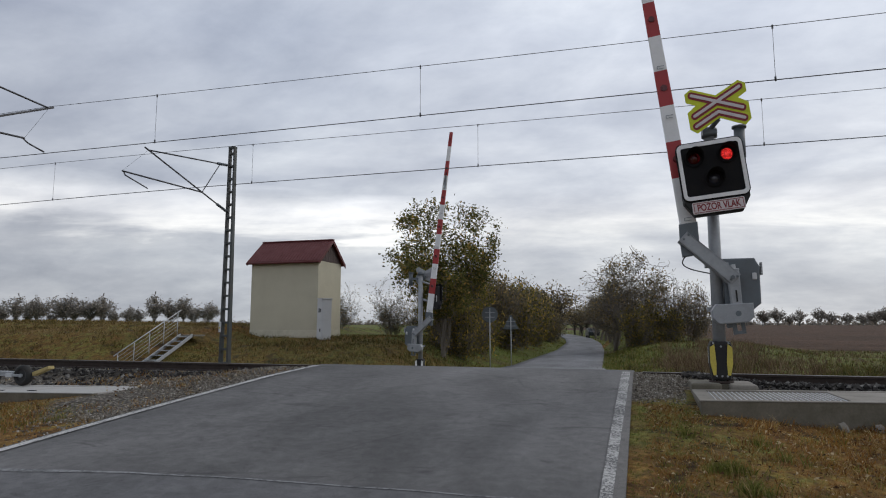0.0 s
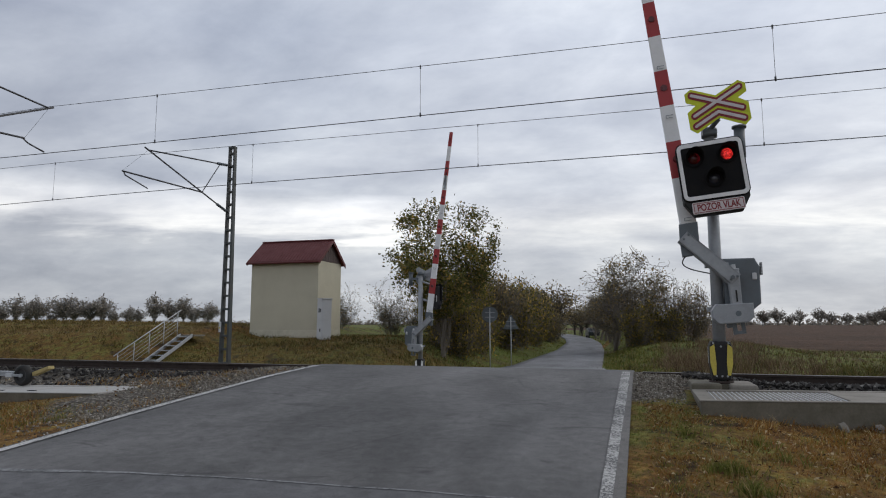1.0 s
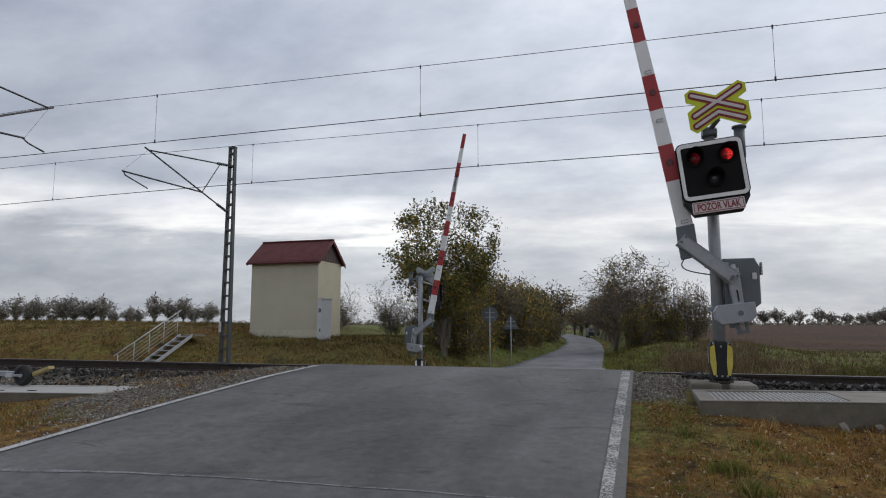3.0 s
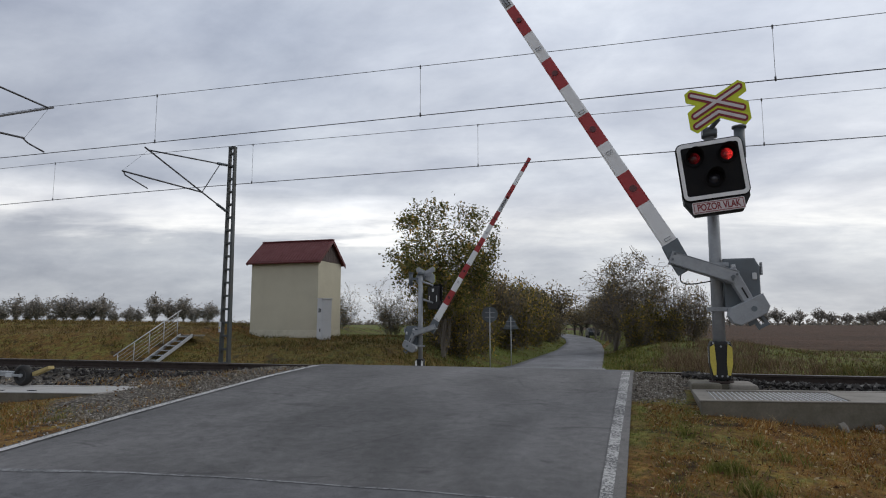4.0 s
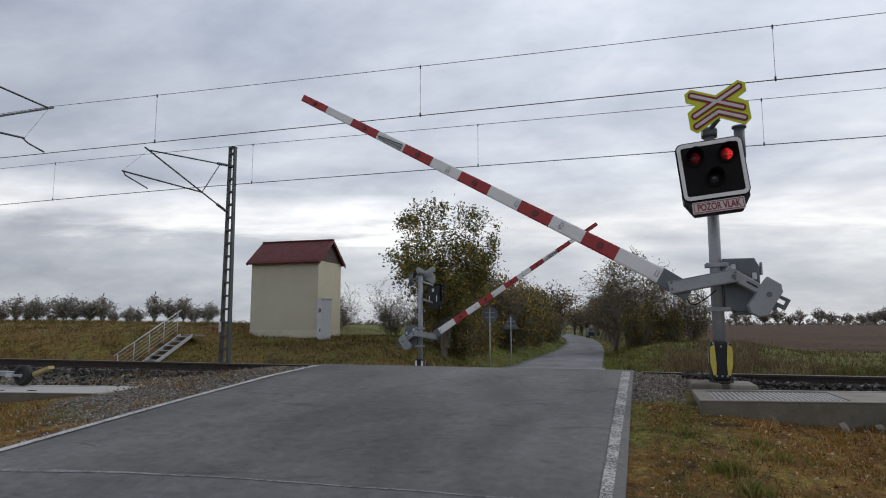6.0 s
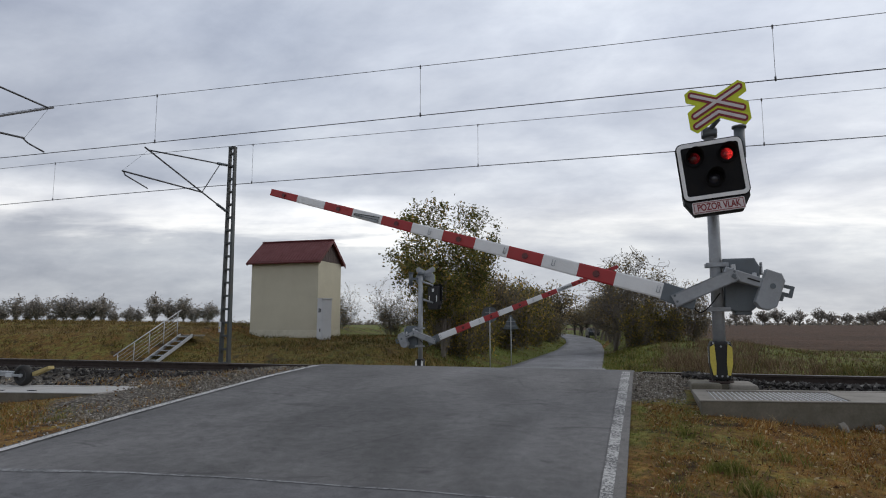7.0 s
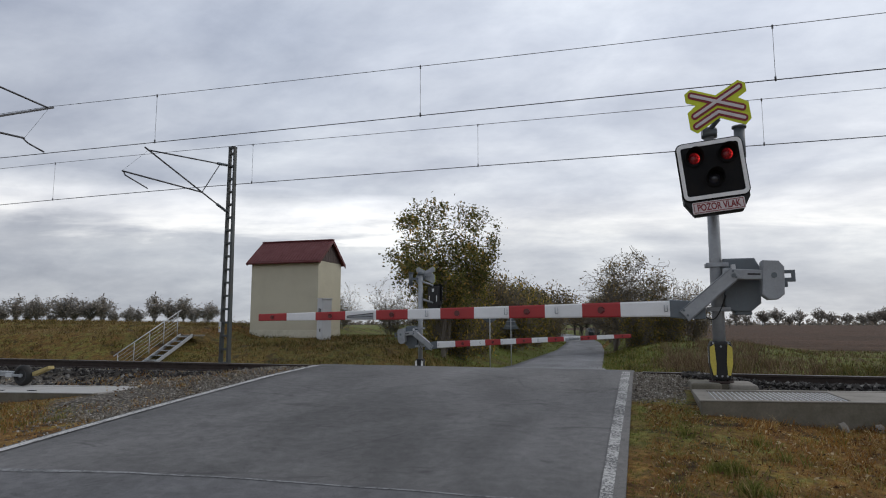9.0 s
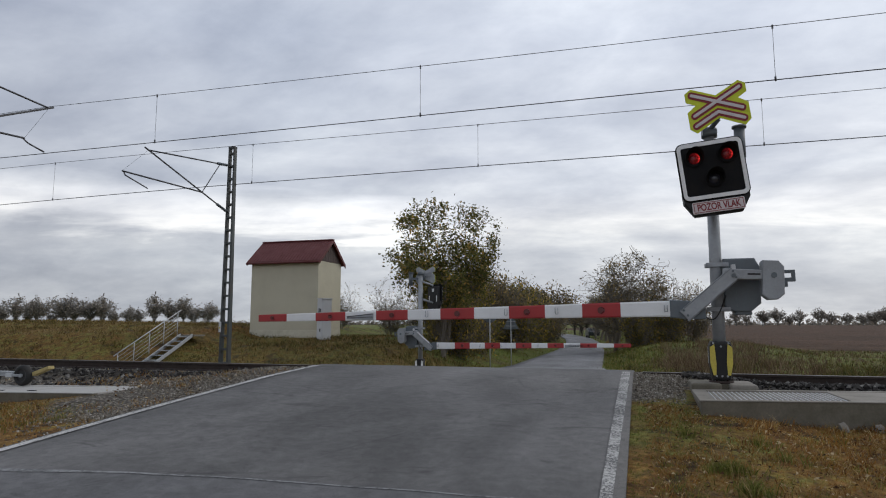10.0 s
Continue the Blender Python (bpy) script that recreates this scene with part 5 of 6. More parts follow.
def line_wire(name, y, z_of, r, label):
    bm = bm_new()
    xs = np.linspace(-70, 55, 64)
    path_tube(bm, [(x, y, z_of(x)) for x in xs], r, 6)
    return solid(name, bm, WIRE, label, "wire", "overhead line")


def span(z_mid, sag, x_mid, half):
    def z_of(x):
        k = (x - x_mid) / half
        while k > 1:
            k -= 2
        while k < -1:
            k += 2
        return z_mid + sag * k * k
    return z_of


MESS_1, CONT_1 = span(6.08, 0.27, 14.0, 28.4), (lambda x: 5.12)
MESS_2, CONT_2 = (lambda x: 6.12 + 0.11 * ((x - 10) / 24.8) ** 2 - 0.0009 * max(0.0, -10 - x) ** 2), (lambda x: 5.01 - 0.0008 * max(0.0, -9 - x) ** 2)
line_wire("messenger_wire", 12.2, MESS_1, 0.0062, "thin dark carrying wire over the near track")
line_wire("contact_wire", 12.2, CONT_1, 0.0092, "dark contact wire over the near track")
line_wire("messenger_wire", 16.3, MESS_2, 0.007, "thin dark carrying wire over the far track")
line_wire("contact_wire", 16.3, CONT_2, 0.0105, "dark contact wire over the far track")
for y, xs, mess, cont in ((12.2, (-24.4, -17.7, -10.97, -4.25, 2.44, 9.1, 15.8), MESS_1, CONT_1), (16.3, (-25.2, -18.7, -11.02, -4.03, 2.93, 9.9, 16.9), MESS_2, CONT_2)):
    for x in xs:
        bm = bm_new()
        tube(bm, (x, y, cont(x)), (x, y, mess(x)), 0.0042, n=5)
        tube(bm, (x, y, cont(x) - 0.02), (x, y, cont(x) + 0.06), 0.018, n=6)
        tube(bm, (x, y, mess(x) - 0.05), (x, y, mess(x) + 0.02), 0.016, n=6)
        solid("dropper", bm, WIRE, "thin wire dropper between the overhead wires", "wire", "overhead line")

# ---- hut, cabinet and stairs on the bank ----


def hut():
    root = thing("relay_hut", pose(-18.08, 27.0, 0.16), "small beige plastered hut with a dark red gable roof", "hut")
    w, d, h = 3.62, 2.4, 3.66
    part("wall", box(bm_new(), 0, w, 0, d, 0.06, h, 0.015), RENDER, root, "plain beige plaster walls")
    part("wall_foot", box(bm_new(), -0.012, w + 0.012, -0.012, d + 0.012, 0.0, 0.36, 0.008), RENDER_FOOT, root, "paler plaster band along the foot")
    part("plinth", box(bm_new(), 0.10, w - 0.10, 0.10, d - 0.10, -0.4, 0.05), CONCRETE_DARK, root, "dark recessed concrete plinth")
    eave, rise, over = 0.16, 1.02, 0.16
    mid = d / 2
    for s in (-1, 1):
        bm = bm_new()
        y_e = mid + s * (mid + eave)
        z_e, z_r = h - 0.10, h + rise
        t = 0.09
        lo = [(y_e, z_e), (mid, z_r), (mid, z_r + t), (y_e, z_e + t)]
        va = [bm.verts.new((-over, y, z)) for y, z in lo]
        vb = [bm.verts.new((w + over, y, z)) for y, z in lo]
        for i in range(4):
            bm.faces.new((va[i], va[(i + 1) % 4], vb[(i + 1) % 4], vb[i]))
        bm.faces.new(va), bm.faces.new(vb[::-1])
        slope = part("roof_slope", bm, ROOF_RED, root, "dark red sheet roof slope")
        # standing seams
        for i in range(25):
            x = -over + 0.04 + i * (w + 2 * over - 0.08) / 24
            bm = bm_new()
            p, q = Vector((x, y_e, z_e + t)), Vector((x, mid, z_r + t))
            tube(bm, p, q, 0.011, n=5)
            part("seam", bm, ROOF_RED, slope)
    part("ridge_cap", box(bm_new(), -over - 0.02, w + over + 0.02, mid - 0.10, mid + 0.10, h + rise + 0.045, h + rise + 0.115, 0.03), ROOF_RED, root, "dark red ridge cap")
    for x in (0.0, w - 0.05):
        bm = bm_new()
        vs = []
        for xx in (x, x + 0.05):
            vs.append([bm.verts.new((xx, y, z)) for y, z in ((0.0, h - 0.02), (d, h - 0.02), (mid, h + rise - 0.06))])
        bm.faces.new(vs[0]), bm.faces.new(vs[1][::-1])
        for i in range(3):
            j = (i + 1) % 3
            bm.faces.new((vs[0][i], vs[1][i], vs[1][j], vs[0][j]))
        gable = part("gable", bm, GABLE, root, "dark boarded gable")
        if x > 0:
            for i in range(1, 9):
                y = d * i / 9
                top = h + (rise - 0.10) * (1 - abs(y - mid) / mid)
                part("gable_board", box(bm_new(), x + 0.05, x + 0.062, y - 0.10, y + 0.10, h + 0.01, max(h + 0.05, top - 0.06)), GABLE, gable)
    for x in (-over, w + over - 0.03):
        for s in (-1, 1):
            bm = bm_new()
            y_e = mid + s * (mid + eave + 0.03)
            vs = []
            for xx in (x - 0.006, x + 0.036):
                vs.append([bm.verts.new((xx, y, z)) for y, z in ((y_e, h - 0.20), (mid, h + rise - 0.07), (mid, h + rise + 0.10), (y_e, h - 0.02))])
            for i in range(4):
                j = (i + 1) % 4
                bm.faces.new((vs[0][i], vs[0][j], vs[1][j], vs[1][i]))
            bm.faces.new(vs[0][::-1]), bm.faces.new(vs[1])
            part("bargeboard", bm, ROOF_RED, root, "dark red bargeboard")
    part("gutter", tube(bm_new(), (-over, -eave - 0.06, h - 0.10), (w + over, -eave - 0.06, h - 0.10), 0.055, n=10), ROOF_RED, root, "dark red gutter")
    part("corner_strip", box(bm_new(), w - 0.03, w + 0.008, -0.008, 0.03, 0.12, h - 0.02), RENDER, root, "plaster corner bead")
    return root


hut()


def platform():
    """A dark slab on short feet beside the hut."""
    root = thing("low_platform", pose(-19.1, 26.5, 0.10), "low dark weathered platform beside the hut", "platform")
    part("top", box(bm_new(), 0, 0.95, 0, 0.9, 0.06, 0.16, 0.015), CONCRETE_DARK, root)
    for x in (0.08, 0.87):
        for y in (0.08, 0.82):
            part("foot", box(bm_new(), x - 0.06, x + 0.06, y - 0.06, y + 0.06, -0.3, 0.06), BLACK, root, "dark foot")


platform()


def cabinet():
    root = thing("cable_cabinet", pose(-14.02, 26.15, 0.12, 0, 1.0, -35), "pale grey two-part cable cabinet beside the hut", "cabinet")
    part("body", box(bm_new(), 0, 0.50, 0, 0.46, 0.0, 1.80, 0.015), CABINET, root)
    part("cap", box(bm_new(), -0.03, 0.53, -0.03, 0.49, 1.80, 1.85, 0.01), CABINET, root, "projecting cap")
    for z0, z1 in ((0.04, 0.80), (0.83, 1.77)):
        part("side_panel", box(bm_new(), 0.50, 0.515, 0.03, 0.43, z0, z1, 0.005), CABINET, root, "flat side panel")
        door = part("door", box(bm_new(), 0.03, 0.47, -0.022, 0.0, z0, z1, 0.006), CABINET, root, "flat cabinet door")
        part("handle", box(bm_new(), 0.34, 0.39, -0.045, -0.02, (z0 + z1) / 2 - 0.07, (z0 + z1) / 2 + 0.07, 0.006), BLACK, door, "black handle")
    part("plinth", box(bm_new(), 0.03, 0.47, 0.03, 0.43, -0.35, 0.0), CONCRETE, root, "concrete plinth")
    part("label_plate", box(bm_new(), 0.16, 0.30, -0.026, -0.02, 1.20, 1.40), BOX_DARK, root, "dark label plate")


cabinet()


def stairs():
    root = thing("steel_stairs", pose(-18.60, 19.9, -1.05), "galvanised steel stairs with a handrail up the bank", "stairs")
    n, run, rise, w = 8, 2.85, 1.40, 0.60
    for x in (0.0, w):
        bm = bm_new()
        vs = []
        for xx in (x - 0.02, x + 0.02):
            vs.append([bm.verts.new((xx, y, z)) for y, z in ((0, -0.09), (run, rise - 0.09), (run, rise + 0.05), (0, 0.05))])
        for i in range(4):
            j = (i + 1) % 4
            bm.faces.new((vs[0][i], vs[0][j], vs[1][j], vs[1][i]))
        bm.faces.new(vs[0][::-1]), bm.faces.new(vs[1])
        part("stringer", bm, GALV_LIGHT, root, "steel stringer")
    for i in range(n):
        y, z = run * (i + 0.35) / n, rise * (i + 0.5) / n
        # dark tread colour stands in for the shaded gaps behind the bright edges
        tread = part("tread", box(bm_new(), 0.02, w - 0.02, y, y + 0.24, z, z + 0.03, 0.005), BOX_DARK, root, "grating tread, darkened for the shaded gaps")
        part("nosing", box(bm_new(), 0.02, w - 0.02, y - 0.012, y + 0.015, z, z + 0.034), GALV_LIGHT, tread, "bright tread edge")
    rail = part("handrail", tube(bm_new(), (-0.33, -0.35, 0.66), (-0.33, 3.25, 2.46), 0.021, n=10), GALV_LIGHT, root, "round handrail")
    for i in range(5):
        y = -0.15 + 0.8 * i
        base = rise * y / run
        part("rail_post", tube(bm_new(), (-0.33, y, base - 0.25), (-0.33, y, 0.66 + 0.5 * (y + 0.35)), 0.017, n=8), GALV_LIGHT, root, "rail post")
    for k in (0.15, 0.30, 0.45, 0.60, 0.75):
        part("mid_rail", tube(bm_new(), (-0.33, -0.15, 0.76 - k), (-0.33, 3.05, 2.36 - k), 0.006, n=6), GALV_LIGHT, root, "thin middle rail")
    part("landing", box(bm_new(), -0.1, w + 0.1, run, run + 0.7, rise - 0.06, rise, 0.01), CONCRETE, root, "concrete landing")


stairs()

# ---- road signs seen from behind, and things along the lane ----


def sign_back(x, y, h, r, label, shape):
    z = float(ground_z(x, y))
    root = thing("road_sign", pose(x, y, z, 0, 0, 8), label, "road sign", "signs by the lane")
    part("post", tube(bm_new(), (0, 0, -0.2), (0, 0, h), 0.024, n=10), GALV_LIGHT, root, "slim metal post")
    if shape == "round":
        pts = disc_outline(r, 26, 0, h - r * 0.8)
    else:
        pts = [(-r * 1.05, h - 1.55 * r), (0, h - 1.6 * r), (r * 1.05, h - 1.55 * r), (r * 0.1, h + 0.25 * r), (-r * 0.1, h + 0.25 * r)]
    part("sign_plate", plate(bm_new(), pts, 0.035, 0.05), BOX_DARK, root, "dull grey back of the plate")
    bm = bm_new()
    for k in (-0.35, 0.25):
        box(bm, -r * 0.6, r * 0.6, 0.012, 0.035, h - r * 0.8 + k * r - 0.02, h - r * 0.8 + k * r + 0.02)
    part("plate_clamp", bm, GALV, root, "metal clamps")


sign_back(-6.57, 28.6, 2.78, 0.36, "round road sign on a slim post seen from behind", "round")
sign_back(-6.17, 31.5, 2.46, 0.38, "triangular road sign on a slim post seen from behind", "triangle")


def lane_things():
    z = float(ground_z(-12.75, 100.0))
    root = thing("grey_cabinet", pose(-12.75, 100, z), "narrow grey cabinet beside the lane", "cabinet")
    part("body", box(bm_new(), -0.30, 0.30, -0.2, 0.2, -0.1, 1.9, 0.02), BOX_DARK, root)
    part("cap", box(bm_new(), -0.34, 0.34, -0.24, 0.24, 1.9, 2.0, 0.02), GALV, root, "paler cap")
    root = thing("marker_post", pose(-13.9, 100, z), "white marker post with a rail beside the lane", "post")
    part("post", box(bm_new(), -0.09, 0.09, -0.06, 0.06, -0.1, 1.5, 0.02), WHITE, root)
    part("rail", tube(bm_new(), (-1.6, 0, 0.9), (0.9, -3.0, 0.55), 0.06, n=8), WHITE, root, "white rail")
    # a dark car parked on the verge under the trees
    cz = float(ground_z(-7.0, 99.0))
    car = thing("parked_car", pose(-7.0, 99.0, cz, 0, 0, 12), "dark car parked under the trees beside the lane", "car")
    bm = bm_new()
    prof = [(-2.0, 0.35), (2.0, 0.35), (2.05, 0.75), (1.2, 0.92), (0.6, 1.40), (-1.1, 1.45), (-1.8, 0.98), (-2.05, 0.9)]
    va = [bm.verts.new((-0.85, y, z)) for y, z in prof]
    vb = [bm.verts.new((0.85, y, z)) for y, z in prof]
    for i in range(len(prof)):
        j = (i + 1) % len(prof)
        bm.faces.new((va[i], va[j], vb[j], vb[i]))
    bm.faces.new(va[::-1]), bm.faces.new(vb)
    bmesh.ops.bevel(bm, geom=list(bm.edges), offset=0.08, segments=2, profile=0.5, affect="EDGES")
    part("body", bm, CAR_PAINT, car)
    bm = bm_new()
    vs = [bm.verts.new(p) for p in ((-0.66, -1.78, 1.03), (0.66, -1.78, 1.03), (0.60, -1.23, 1.38), (-0.60, -1.23, 1.38))]
    face = bm.faces.new(vs)
    bmesh.ops.solidify(bm, geom=[face], thickness=0.03)
    part("rear_window", bm, GLASS_DARK, car, "dark rear window")
    for x in (-0.72, 0.72):
        for y in (-1.3, 1.3):
            wheel = part("wheel", tube(bm_new(), (x - 0.1, y, 0.31), (x + 0.1, y, 0.31), 0.31, n=18), RUBBER, car, "black tyre")
            part("rim", tube(bm_new(), (x - 0.105, y, 0.31), (x + 0.105, y, 0.31), 0.19, n=14), GALV, wheel, "grey rim")


lane_things()

# ---- trees and bushes ----


def grow(seed, stems, height, spread_r, trunk_r, first_fork, levels, kids, gnarl, up, outline):
    """Limbs of a tree as (p0, p1, r0, r1) and the tips where leaves hang."""
    rng = np.random.default_rng(seed)
    limbs, tips = [], []

    def limb(p, d, length, r, level):
        segs = 4 if level < 2 else 3
        step = length / segs
        for i in range(segs):
            d = (d + Vector(rng.normal(0, gnarl * (1.0 if level < 2 else 0.6), 3)) + Vector((0, 0, up * (0.5 if level else 0.2)))).normalized()
            q = p + d * step
            r1 = r * (0.86 if level == 0 else 0.78)
            limbs.append((p.copy(), q.copy(), r, r1))
            p, r = q, r1
            if level >= levels - 1:
                tips.append((p.copy(), level))
            if level < levels and (level > 0 or (i + 1) / segs >= first_fork):
                for _ in range(kids if level < levels - 1 else kids - 1):
                    a = rng.uniform(0, 6.283)
                    side = (d.orthogonal() * math.cos(a) + d.cross(d.orthogonal()) * math.sin(a)).normalized()
                    nd = (d * rng.uniform(0.25, 0.8) + side * rng.uniform(0.6, 1.1)).normalized()
                    limb(p, nd, length * rng.uniform(0.42, 0.72), r * rng.uniform(0.45, 0.65), level + 1)
        tips.append((p.copy(), level))

    for s in range(stems):
        a = rng.uniform(0, 6.283)
        off = Vector((math.cos(a), math.sin(a), 0)) * (spread_r * 0.25 * rng.uniform(0.2, 1) if stems > 1 else 0)
        lean = Vector((math.cos(a) * 0.45, math.sin(a) * 0.45, 1)).normalized() if stems > 1 else Vector((0, 0, 1))
        limb(off - Vector((0, 0, 0.25)), lean, height * (0.62 if stems == 1 else rng.uniform(0.4, 0.62)), trunk_r * (1 if stems == 1 else 0.6), 0)
    # fit to the wanted height, and the sides to a rounded outline
    top = max(q.z for _, q, _, _ in limbs)
    ends = np.array([tuple(q) for _, q, _, _ in limbs])
    lev = np.clip(ends[:, 2] / top, 0, 1)
    rad = np.hypot(ends[:, 0], ends[:, 1])
    marks = np.linspace(0, 1, 9)
    reach = []
    for a in marks:
        sel = rad[np.abs(lev - a) < 0.11]
        reach.append(max(0.15, float(np.percentile(sel, 92)) if len(sel) > 3 else 0.15))
    want = [spread_r * outline(a) for a in marks]
    drift = []
    for a in marks:
        sel = ends[np.abs(lev - a) < 0.15]
        drift.append(sel[:, :2].mean(0) if len(sel) > 3 and a > 0.12 else np.zeros(2))
    drift = np.array(drift)
    if stems == 1:
        ends[:, 0] -= np.interp(lev, marks, drift[:, 0])
        ends[:, 1] -= np.interp(lev, marks, drift[:, 1])
        rad = np.hypot(ends[:, 0], ends[:, 1])
        reach = []
        for a in marks:
            sel = rad[np.abs(lev - a) < 0.11]
            reach.append(max(0.15, float(np.percentile(sel, 92)) if len(sel) > 3 else 0.15))

    def fit(v):
        a = min(1.0, max(0.0, v.z / top))
        k = float(np.interp(a, marks, want)) / float(np.interp(a, marks, reach))
        if stems == 1:
            v = Vector((v.x - np.interp(a, marks, drift[:, 0]), v.y - np.interp(a, marks, drift[:, 1]), v.z))
            k = 1 + (k - 1) * min(1.0, math.hypot(v.x, v.y) / 0.3)
        k = min(k, 3.0)
        return Vector((v.x * k, v.y * k, v.z * height / top))

    return [(fit(a), fit(b), r0, r1) for a, b, r0, r1 in limbs], [(fit(p), lv) for p, lv in tips]


def crown_line(start, widest):
    """Outline of a crown: nothing below start, widest at that share of the height, round at the top."""
    def outline(a):
        if a < widest:
            f = max(0.0, (a - start) / (widest - start))
            return 0.15 + 0.85 * math.sin(f * math.pi / 2)
        f = (a - widest) / (1.02 - widest)
        return max(0.12, math.sqrt(max(0.0, 1 - f * f)))
    return outline


def tree_meshes(name, seed, stems, height, spread_r, trunk_r, first_fork, levels, kids, gnarl, up, n_leaves, leaf, cloud, leaf_mat, bark, outline, min_r=0.004, low=0.0, gap=(0.0, -1.0)):
    limbs, tips = grow(seed, stems, height, spread_r, trunk_r, first_fork, levels, kids, gnarl, up, outline)
    rng = np.random.default_rng(seed + 100)
    verts, faces = [], []
    for p, q, r0, r1 in limbs:
        n = 7 if r0 > 0.05 else (5 if r0 > 0.015 else 3)
        d = (q - p).normalized()
        u = d.orthogonal().normalized()
        v = d.cross(u)
        o = len(verts)
        for c, r in ((p, max(r0, min_r)), (q, max(r1, min_r))):
            for i in range(n):
                a = 6.283 * i / n
                verts.append(tuple(c + (u * math.cos(a) + v * math.sin(a)) * r))
        for i in range(n):
            j = (i + 1) % n
            faces.append((o + i, o + j, o + n + j, o + n + i))
    trunk = raw_mesh("trunk", verts, faces, bark, True)
    pts = np.array([tuple(p) for p, _ in tips])
    pts = pts[pts[:, 2] > low]
    # even out the leaves over the crown, whatever the density of twigs
    cell = np.floor(pts / (height * 0.11)).astype(int)
    _, inv, count = np.unique(cell, axis=0, return_inverse=True, return_counts=True)
    weight = 1.0 / np.sqrt(count[inv.reshape(-1)])
    # some twigs carry more leaves than others, which leaves gaps
    weight = weight * rng.choice((0.2, 0.6, 1.0, 1.6), len(pts))
    c = pts[rng.choice(len(pts), n_leaves, p=weight / weight.sum())] + rng.normal(0, cloud, (n_leaves, 3))
    if gap[0]:
        c = c[[noise.noise(Vector(q) * gap[0] + Vector((seed, 0, 0))) > gap[1] for q in c]]
    k = len(c)
    s = (leaf * rng.uniform(0.55, 1.3, k))[:, None]
    # leaves lie half flat, so that they catch the sky
    up_dir = rng.normal(0, 0.55, (k, 3)) + np.array((0.0, 0.0, 0.75))
    a = np.cross(up_dir, rng.normal(0, 1, (k, 3)))
    a /= np.linalg.norm(a, axis=1)[:, None]
    b = np.cross(a, up_dir)
    b /= np.linalg.norm(b, axis=1)[:, None]
    verts = np.stack([c - a * s, c + b * s * 0.5, c + a * s, c - b * s * 0.5], 1).reshape(-1, 3).tolist()
    faces = np.arange(k * 4).reshape(-1, 4).tolist()
    crown = raw_mesh("crown", verts, faces, leaf_mat)
    return trunk, crown


def plant(name, meshes, x, y, s, turn, label, category, group="", sxy=None, sink=0.0):
    z = float(ground_z(x, y)) - sink
    k = s if sxy is None else sxy
    root = thing(name, pose(x, y, z, 0, 0, turn) @ Matrix.Diagonal((k, k, s, 1)), label, category, group)
    for nm, me in zip(("trunk", "crown"), meshes):
        ob = new(nm, me)
        ob.parent = root
    return root


T_MAIN = tree_meshes("tree", 50, 1, 6.9, 2.45, 0.12, 0.3, 4, 2, 0.17, 0.06, 25000, 0.076, 0.17, LEAF_OLIVE, BARK_TWIG, crown_line(0.22, 0.66), 0.010, 2.0, (1.5, -0.24))
T_BUSH = tree_meshes("bush", 8, 7, 3.4, 1.9, 0.05, 0.1, 3, 3, 0.22, 0.06, 7500, 0.085, 0.17, LEAF_YELLOW, BARK_TWIG, crown_line(-0.4, 0.45), 0.006, 0.0, (1.1, -0.25))
T_DARK = tree_meshes("bush", 12, 5, 4.4, 2.2, 0.07, 0.1, 3, 3, 0.2, 0.08, 4200, 0.10, 0.20, LEAF_BROWN, BARK_TWIG, crown_line(-0.2, 0.55), 0.007, 0.2, (0.9, -0.2))
T_BARE = tree_meshes("bush", 21, 6, 4.8, 2.5, 0.06, 0.1, 3, 2, 0.24, 0.09, 2800, 0.085, 0.18, LEAF_BROWN, BARK_TWIG, crown_line(-0.1, 0.6), 0.013, 0.2, (0.7, -0.1))
T_ROW = tree_meshes("tree", 33, 1, 5.2, 2.8, 0.16, 0.5, 3, 3, 0.24, 0.04, 2300, 0.13, 0.26, LEAF_BROWN, BARK, crown_line(0.30, 0.70), 0.014, 2.5, (0.8, -0.2))
T_CROOK = tree_meshes("tree", 37, 1, 6.0, 2.7, 0.19, 0.30, 4, 2, 0.19, 0.06, 3400, 0.085, 0.20, LEAF_BROWN, BARK_TWIG, crown_line(0.18, 0.62), 0.011, 1.4, (0.7, 0.0))
T_TWIG = tree_meshes("bush", 45, 4, 3.0, 1.1, 0.030, 0.1, 3, 2, 0.18, 0.08, 900, 0.05, 0.14, LEAF_BROWN, BARK_PALE, crown_line(-0.1, 0.65), 0.0055, 0.3)
# far trees carry their haze in the leaf and bark colours
T_FAR = [tree_meshes("tree", 60 + i, 1, 10.0, 4.6, 0.24, 0.62, 3, 3, 0.28, 0.05, 1150, 0.38, 0.38, LEAF_HAZED, BARK_HAZED, crown_line(0.30, 0.66), 0.07, 3.2) for i in range(3)]

plant("tree", T_MAIN, -8.42, 27.4, 1.045, 47, "young olive-leaved tree with a pale trunk", "tree", "", 1.0, 0.1)
NAMES = ("dense yellowing autumn bush beside the lane", "dark brown-green bush beside the lane", "half-bare brown bush with thin twigs")
LEFT_SIDE = ((-8.8, 32.0, 1.25, 0.9, 0), (-8.9, 35.0, 1.4, 1.05, 0), (-9.6, 39.0, 1.3, 1.1, 1), (-9.2, 43.0, 1.45, 1.1, 0), (-9.6, 48.0, 1.5, 1.1, 0),
             (-9.6, 54.0, 1.64, 1.2, 0), (-10.6, 61.0, 1.3, 1.2, 1), (-8.3, 29.2, 0.95, 0.62, 0), (-9.4, 70.0, 0.95, 0.85, 1))
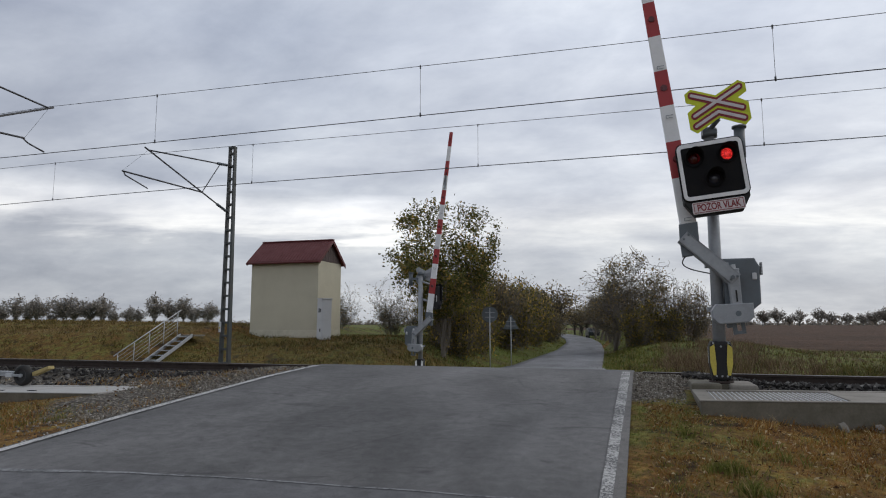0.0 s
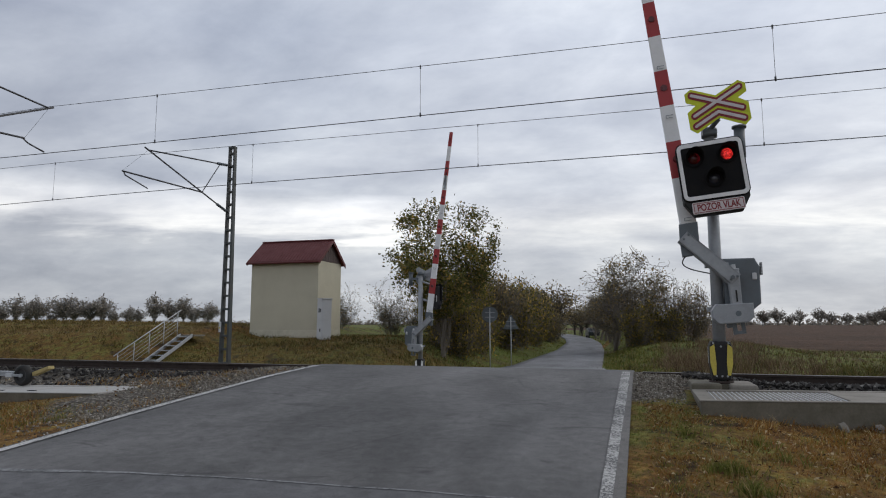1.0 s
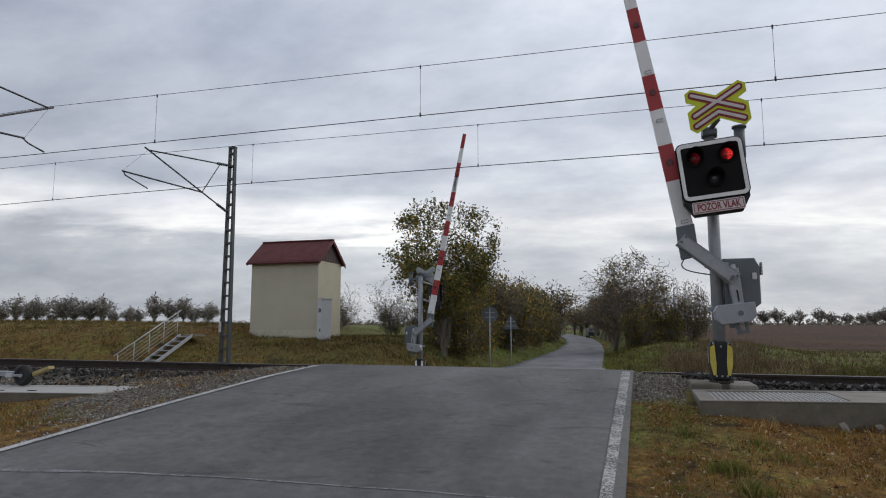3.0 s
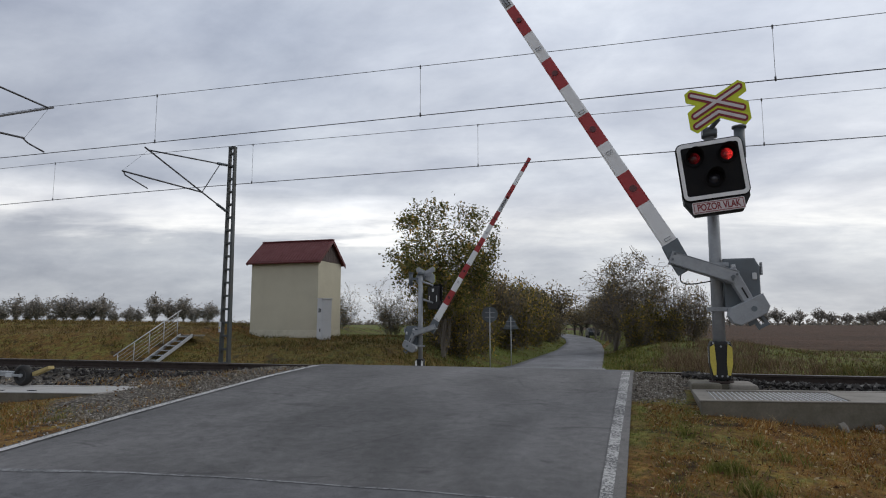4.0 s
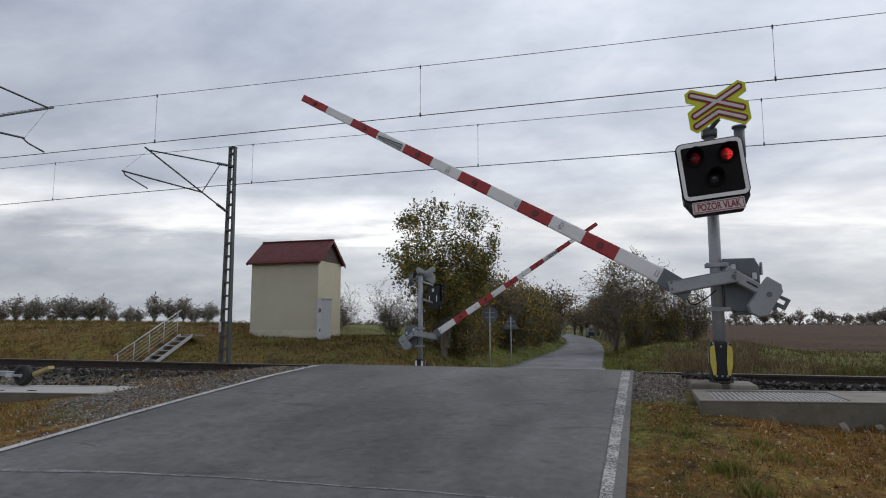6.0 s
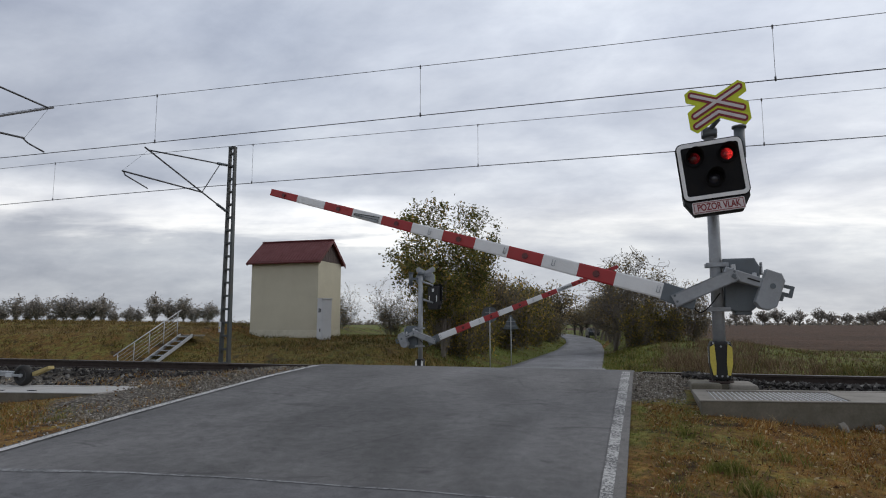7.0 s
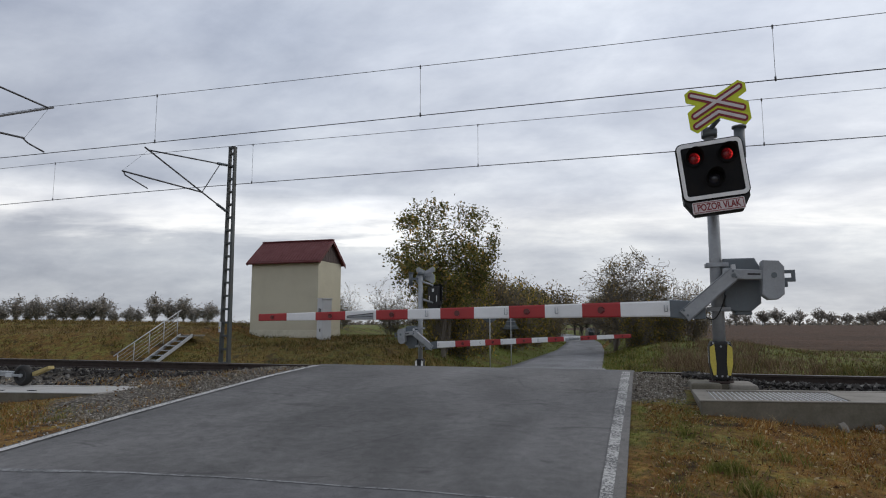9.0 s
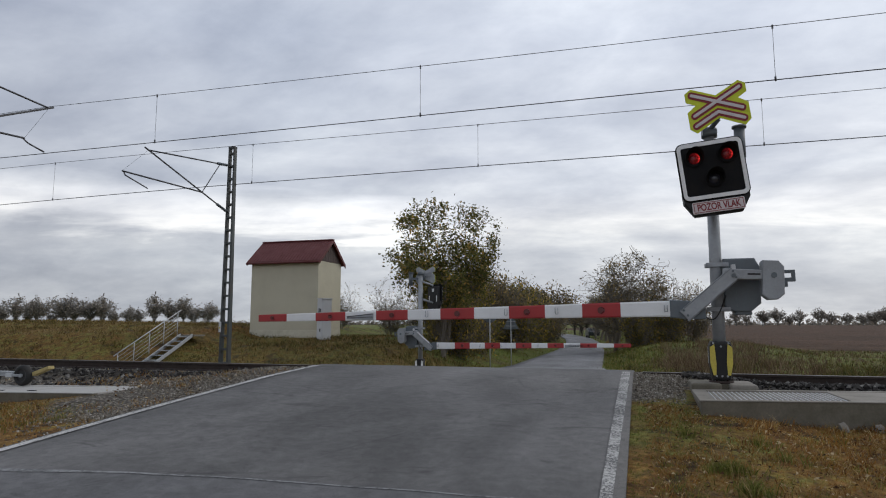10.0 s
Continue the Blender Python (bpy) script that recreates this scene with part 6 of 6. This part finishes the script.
for i, (x, y, s, k, kind) in enumerate(LEFT_SIDE):
    plant("bush", (T_BUSH, T_DARK, T_BARE)[kind], x, y, s, 47 * i, NAMES[kind], "bush", "bushes along the lane", k, 0.1)
RIGHT_SIDE = ((0.45, 43.6, 0.92, 0.72, 0), (1.5, 45.5, 1.05, 0.72, 2), (3.1, 45.0, 0.86, 0.72, 2), (0.2, 50.0, 1.05, 0.8, 2), (1.7, 44.2, 0.75, 0.55, 0))
for i, (x, y, s, k, kind) in enumerate(RIGHT_SIDE):
    plant("bush", (T_BUSH, T_DARK, T_BARE)[kind], x, y, s, 61 * i + 13, NAMES[kind], "bush", "bushes along the lane", k, 0.1)
CROOKED = ((-0.75, 46.0, 1.17), (-1.9, 49.0, 0.95), (-2.0, 55.0, 0.95), (-2.3, 62.0, 0.95), (-3.0, 69.0, 0.95), (-3.9, 76.0, 0.95), (-4.9, 83.0, 1.0), (-6.0, 91.0, 1.0))
for i, (x, y, s) in enumerate(CROOKED):
    plant("tree", T_CROOK, x, y, s, 83 * i + 40, "crooked half-bare fruit tree with a dark trunk", "tree", "fruit trees along the lane", None, 0.05)
FRUIT = ((-8.2, 104, 1.0), (-9.8, 113, 1.0), (-12.0, 124, 1.05), (-9.7, 76, 1.36),
         (-12.0, 68, 1.25), (-13.6, 77, 1.25), (-15.6, 87, 1.3), (-17.2, 96, 1.25), (-18.0, 112, 1.1), (-21.5, 124, 1.1), (-25, 138, 1.1), (-17, 142, 1.1))
for i, (x, y, s) in enumerate(FRUIT):
    plant("tree", T_ROW, x, y, s, 83 * i, "short-trunked brown-leaved fruit tree along the lane", "tree", "fruit trees along the lane", 0.85 * s if y == 76 else None, 0.05)
for i, (x, y, s) in enumerate(((-12.3, 31.0, 1.05), (-11.5, 33, 1.05), (-13.1, 33.5, 0.7), (-18.6, 38, 1.05), (-24.5, 46, 0.85))):
    plant("bush", T_TWIG, x, y, s, 71 * i, "nearly leafless grey shrub in the field edge", "bush", "bare shrubs on the bank", None, 0.1)


def row_of_far_trees(a, b, n, seed, s0, s1, label, gap=()):
    rng = np.random.default_rng(seed)
    for i in range(n):
        f = (i + rng.uniform(-0.25, 0.25)) / max(1, n - 1)
        if any(g0 < f < g1 for g0, g1 in gap):
            continue
        x, y = a[0] + (b[0] - a[0]) * f, a[1] + (b[1] - a[1]) * f
        s = rng.uniform(s0, s1)
        plant("tree", T_FAR[int(rng.integers(0, 3))], x, y, s, rng.uniform(0, 360), label, "tree", "far row of trees", s * rng.uniform(0.7, 1.15), 0.4)


row_of_far_trees((-330, 250), (-190, 252), 19, 3, 0.75, 1.65, "brown leaved tree in a far field row")
row_of_far_trees((66, 520), (330, 520), 30, 5, 0.8, 1.5, "grey-brown tree in a far row across the field")
row_of_far_trees((-160, 330), (-40, 380), 7, 6, 0.6, 0.9, "small far tree at the field edge")
row_of_far_trees((-60, 420), (60, 470), 8, 8, 0.5, 0.8, "small far tree at the field edge")


def far_band(name, x0, x1, y, z, h, seed, label):
    """A far low wood: many small clumps."""
    rng = np.random.default_rng(seed)
    verts, faces = [], []
    for _ in range(int(abs(x1 - x0) * 0.55)):
        cx, w = rng.uniform(x0, x1), rng.uniform(4, 11)
        ch = h * rng.uniform(0.4, 1.0)
        for _ in range(16):
            c = np.array((cx + rng.normal(0, w * 0.4), y + rng.normal(0, 6), z + abs(rng.normal(0, 0.5)) * ch))
            s = rng.uniform(1.2, 2.8)
            o = len(verts)
            for _ in range(4):
                verts.append(tuple(c + rng.normal(0, s * 0.6, 3)))
            faces += [(o, o + 1, o + 2), (o, o + 2, o + 3)]
    # same leaf colour with the haze painted in
    ob = new(name, raw_mesh(name, verts, faces, LEAF_HAZED))
    return tagged(ob, label, "wood", kind="stuff")


far_band("far_wood", -900, 1100, 1100, -2, 12, 9, "hazy far line of woods at the horizon")


# ---- what moves: the two arms come down, the two lanterns shine in turn ----


def motions():
    near = ((0.0, 82.9), (2.6, 82.9), (2.9, 81.1), (3.3, 73.4), (3.8, 63.0), (4.1, 58.3), (4.5, 52.2), (5.0, 43.7), (5.5, 36.2), (5.7, 33.5), (6.2, 26.4), (6.8, 18.5),
            (7.1, 14.6), (7.5, 10.0), (8.0, 4.8), (8.5, 1.7), (8.8, 0.4), (9.0, -0.9), (9.3, -1.0), (10.0, -1.0))
    walk(arm_near, [(t, Matrix.Translation(PIVOT) @ pose(0, 0, 0, 0, a, 0)) for t, a in near])
    far = ((0.0, 82.8), (2.6, 82.8), (2.9, 80.5), (3.3, 72.3), (3.8, 61.8), (4.1, 57.4), (4.5, 52.7), (5.0, 46.1), (5.5, 39.2), (5.7, 36.8), (6.2, 30.6), (6.8, 23.3),
           (7.1, 19.5), (7.5, 15.0), (8.0, 10.3), (8.5, 5.7), (8.8, 4.0), (9.0, 3.0), (9.4, 0.9), (10.0, 0.6))
    walk(arm_far, [(t, Matrix.Translation(PIVOT_FAR) @ pose(0, 0, 0, 0, a, 0)) for t, a in far])
    # turn of the lantern drums: 0 shines, 85 is half dim, 160 is dark
    switch = [0.44 + 0.5033 * i for i in range(20)]
    for lamp, lit in ((lamps_near[0], False), (lamps_near[1], True), (lamps_far[0], False), (lamps_far[1], True)):
        at = lamp.matrix_basis.translation.copy()
        rows = [(0.0, 0.0 if lit else 160.0)]
        on = lit
        for s in switch:
            a, b = (0.0, 160.0) if on else (160.0, 0.0)
            rows += [(s - 0.10, a), (s, 85.0)]
            if s + 0.10 < 10.0:
                rows.append((s + 0.10, b))
            on = not on
        if rows[-1][0] < 10.0:
            rows.append((10.0, 85.0))
        walk(lamp, [(t, Matrix.Translation(at) @ pose(0, 0, 0, 0, 0, a)) for t, a in rows])


motions()
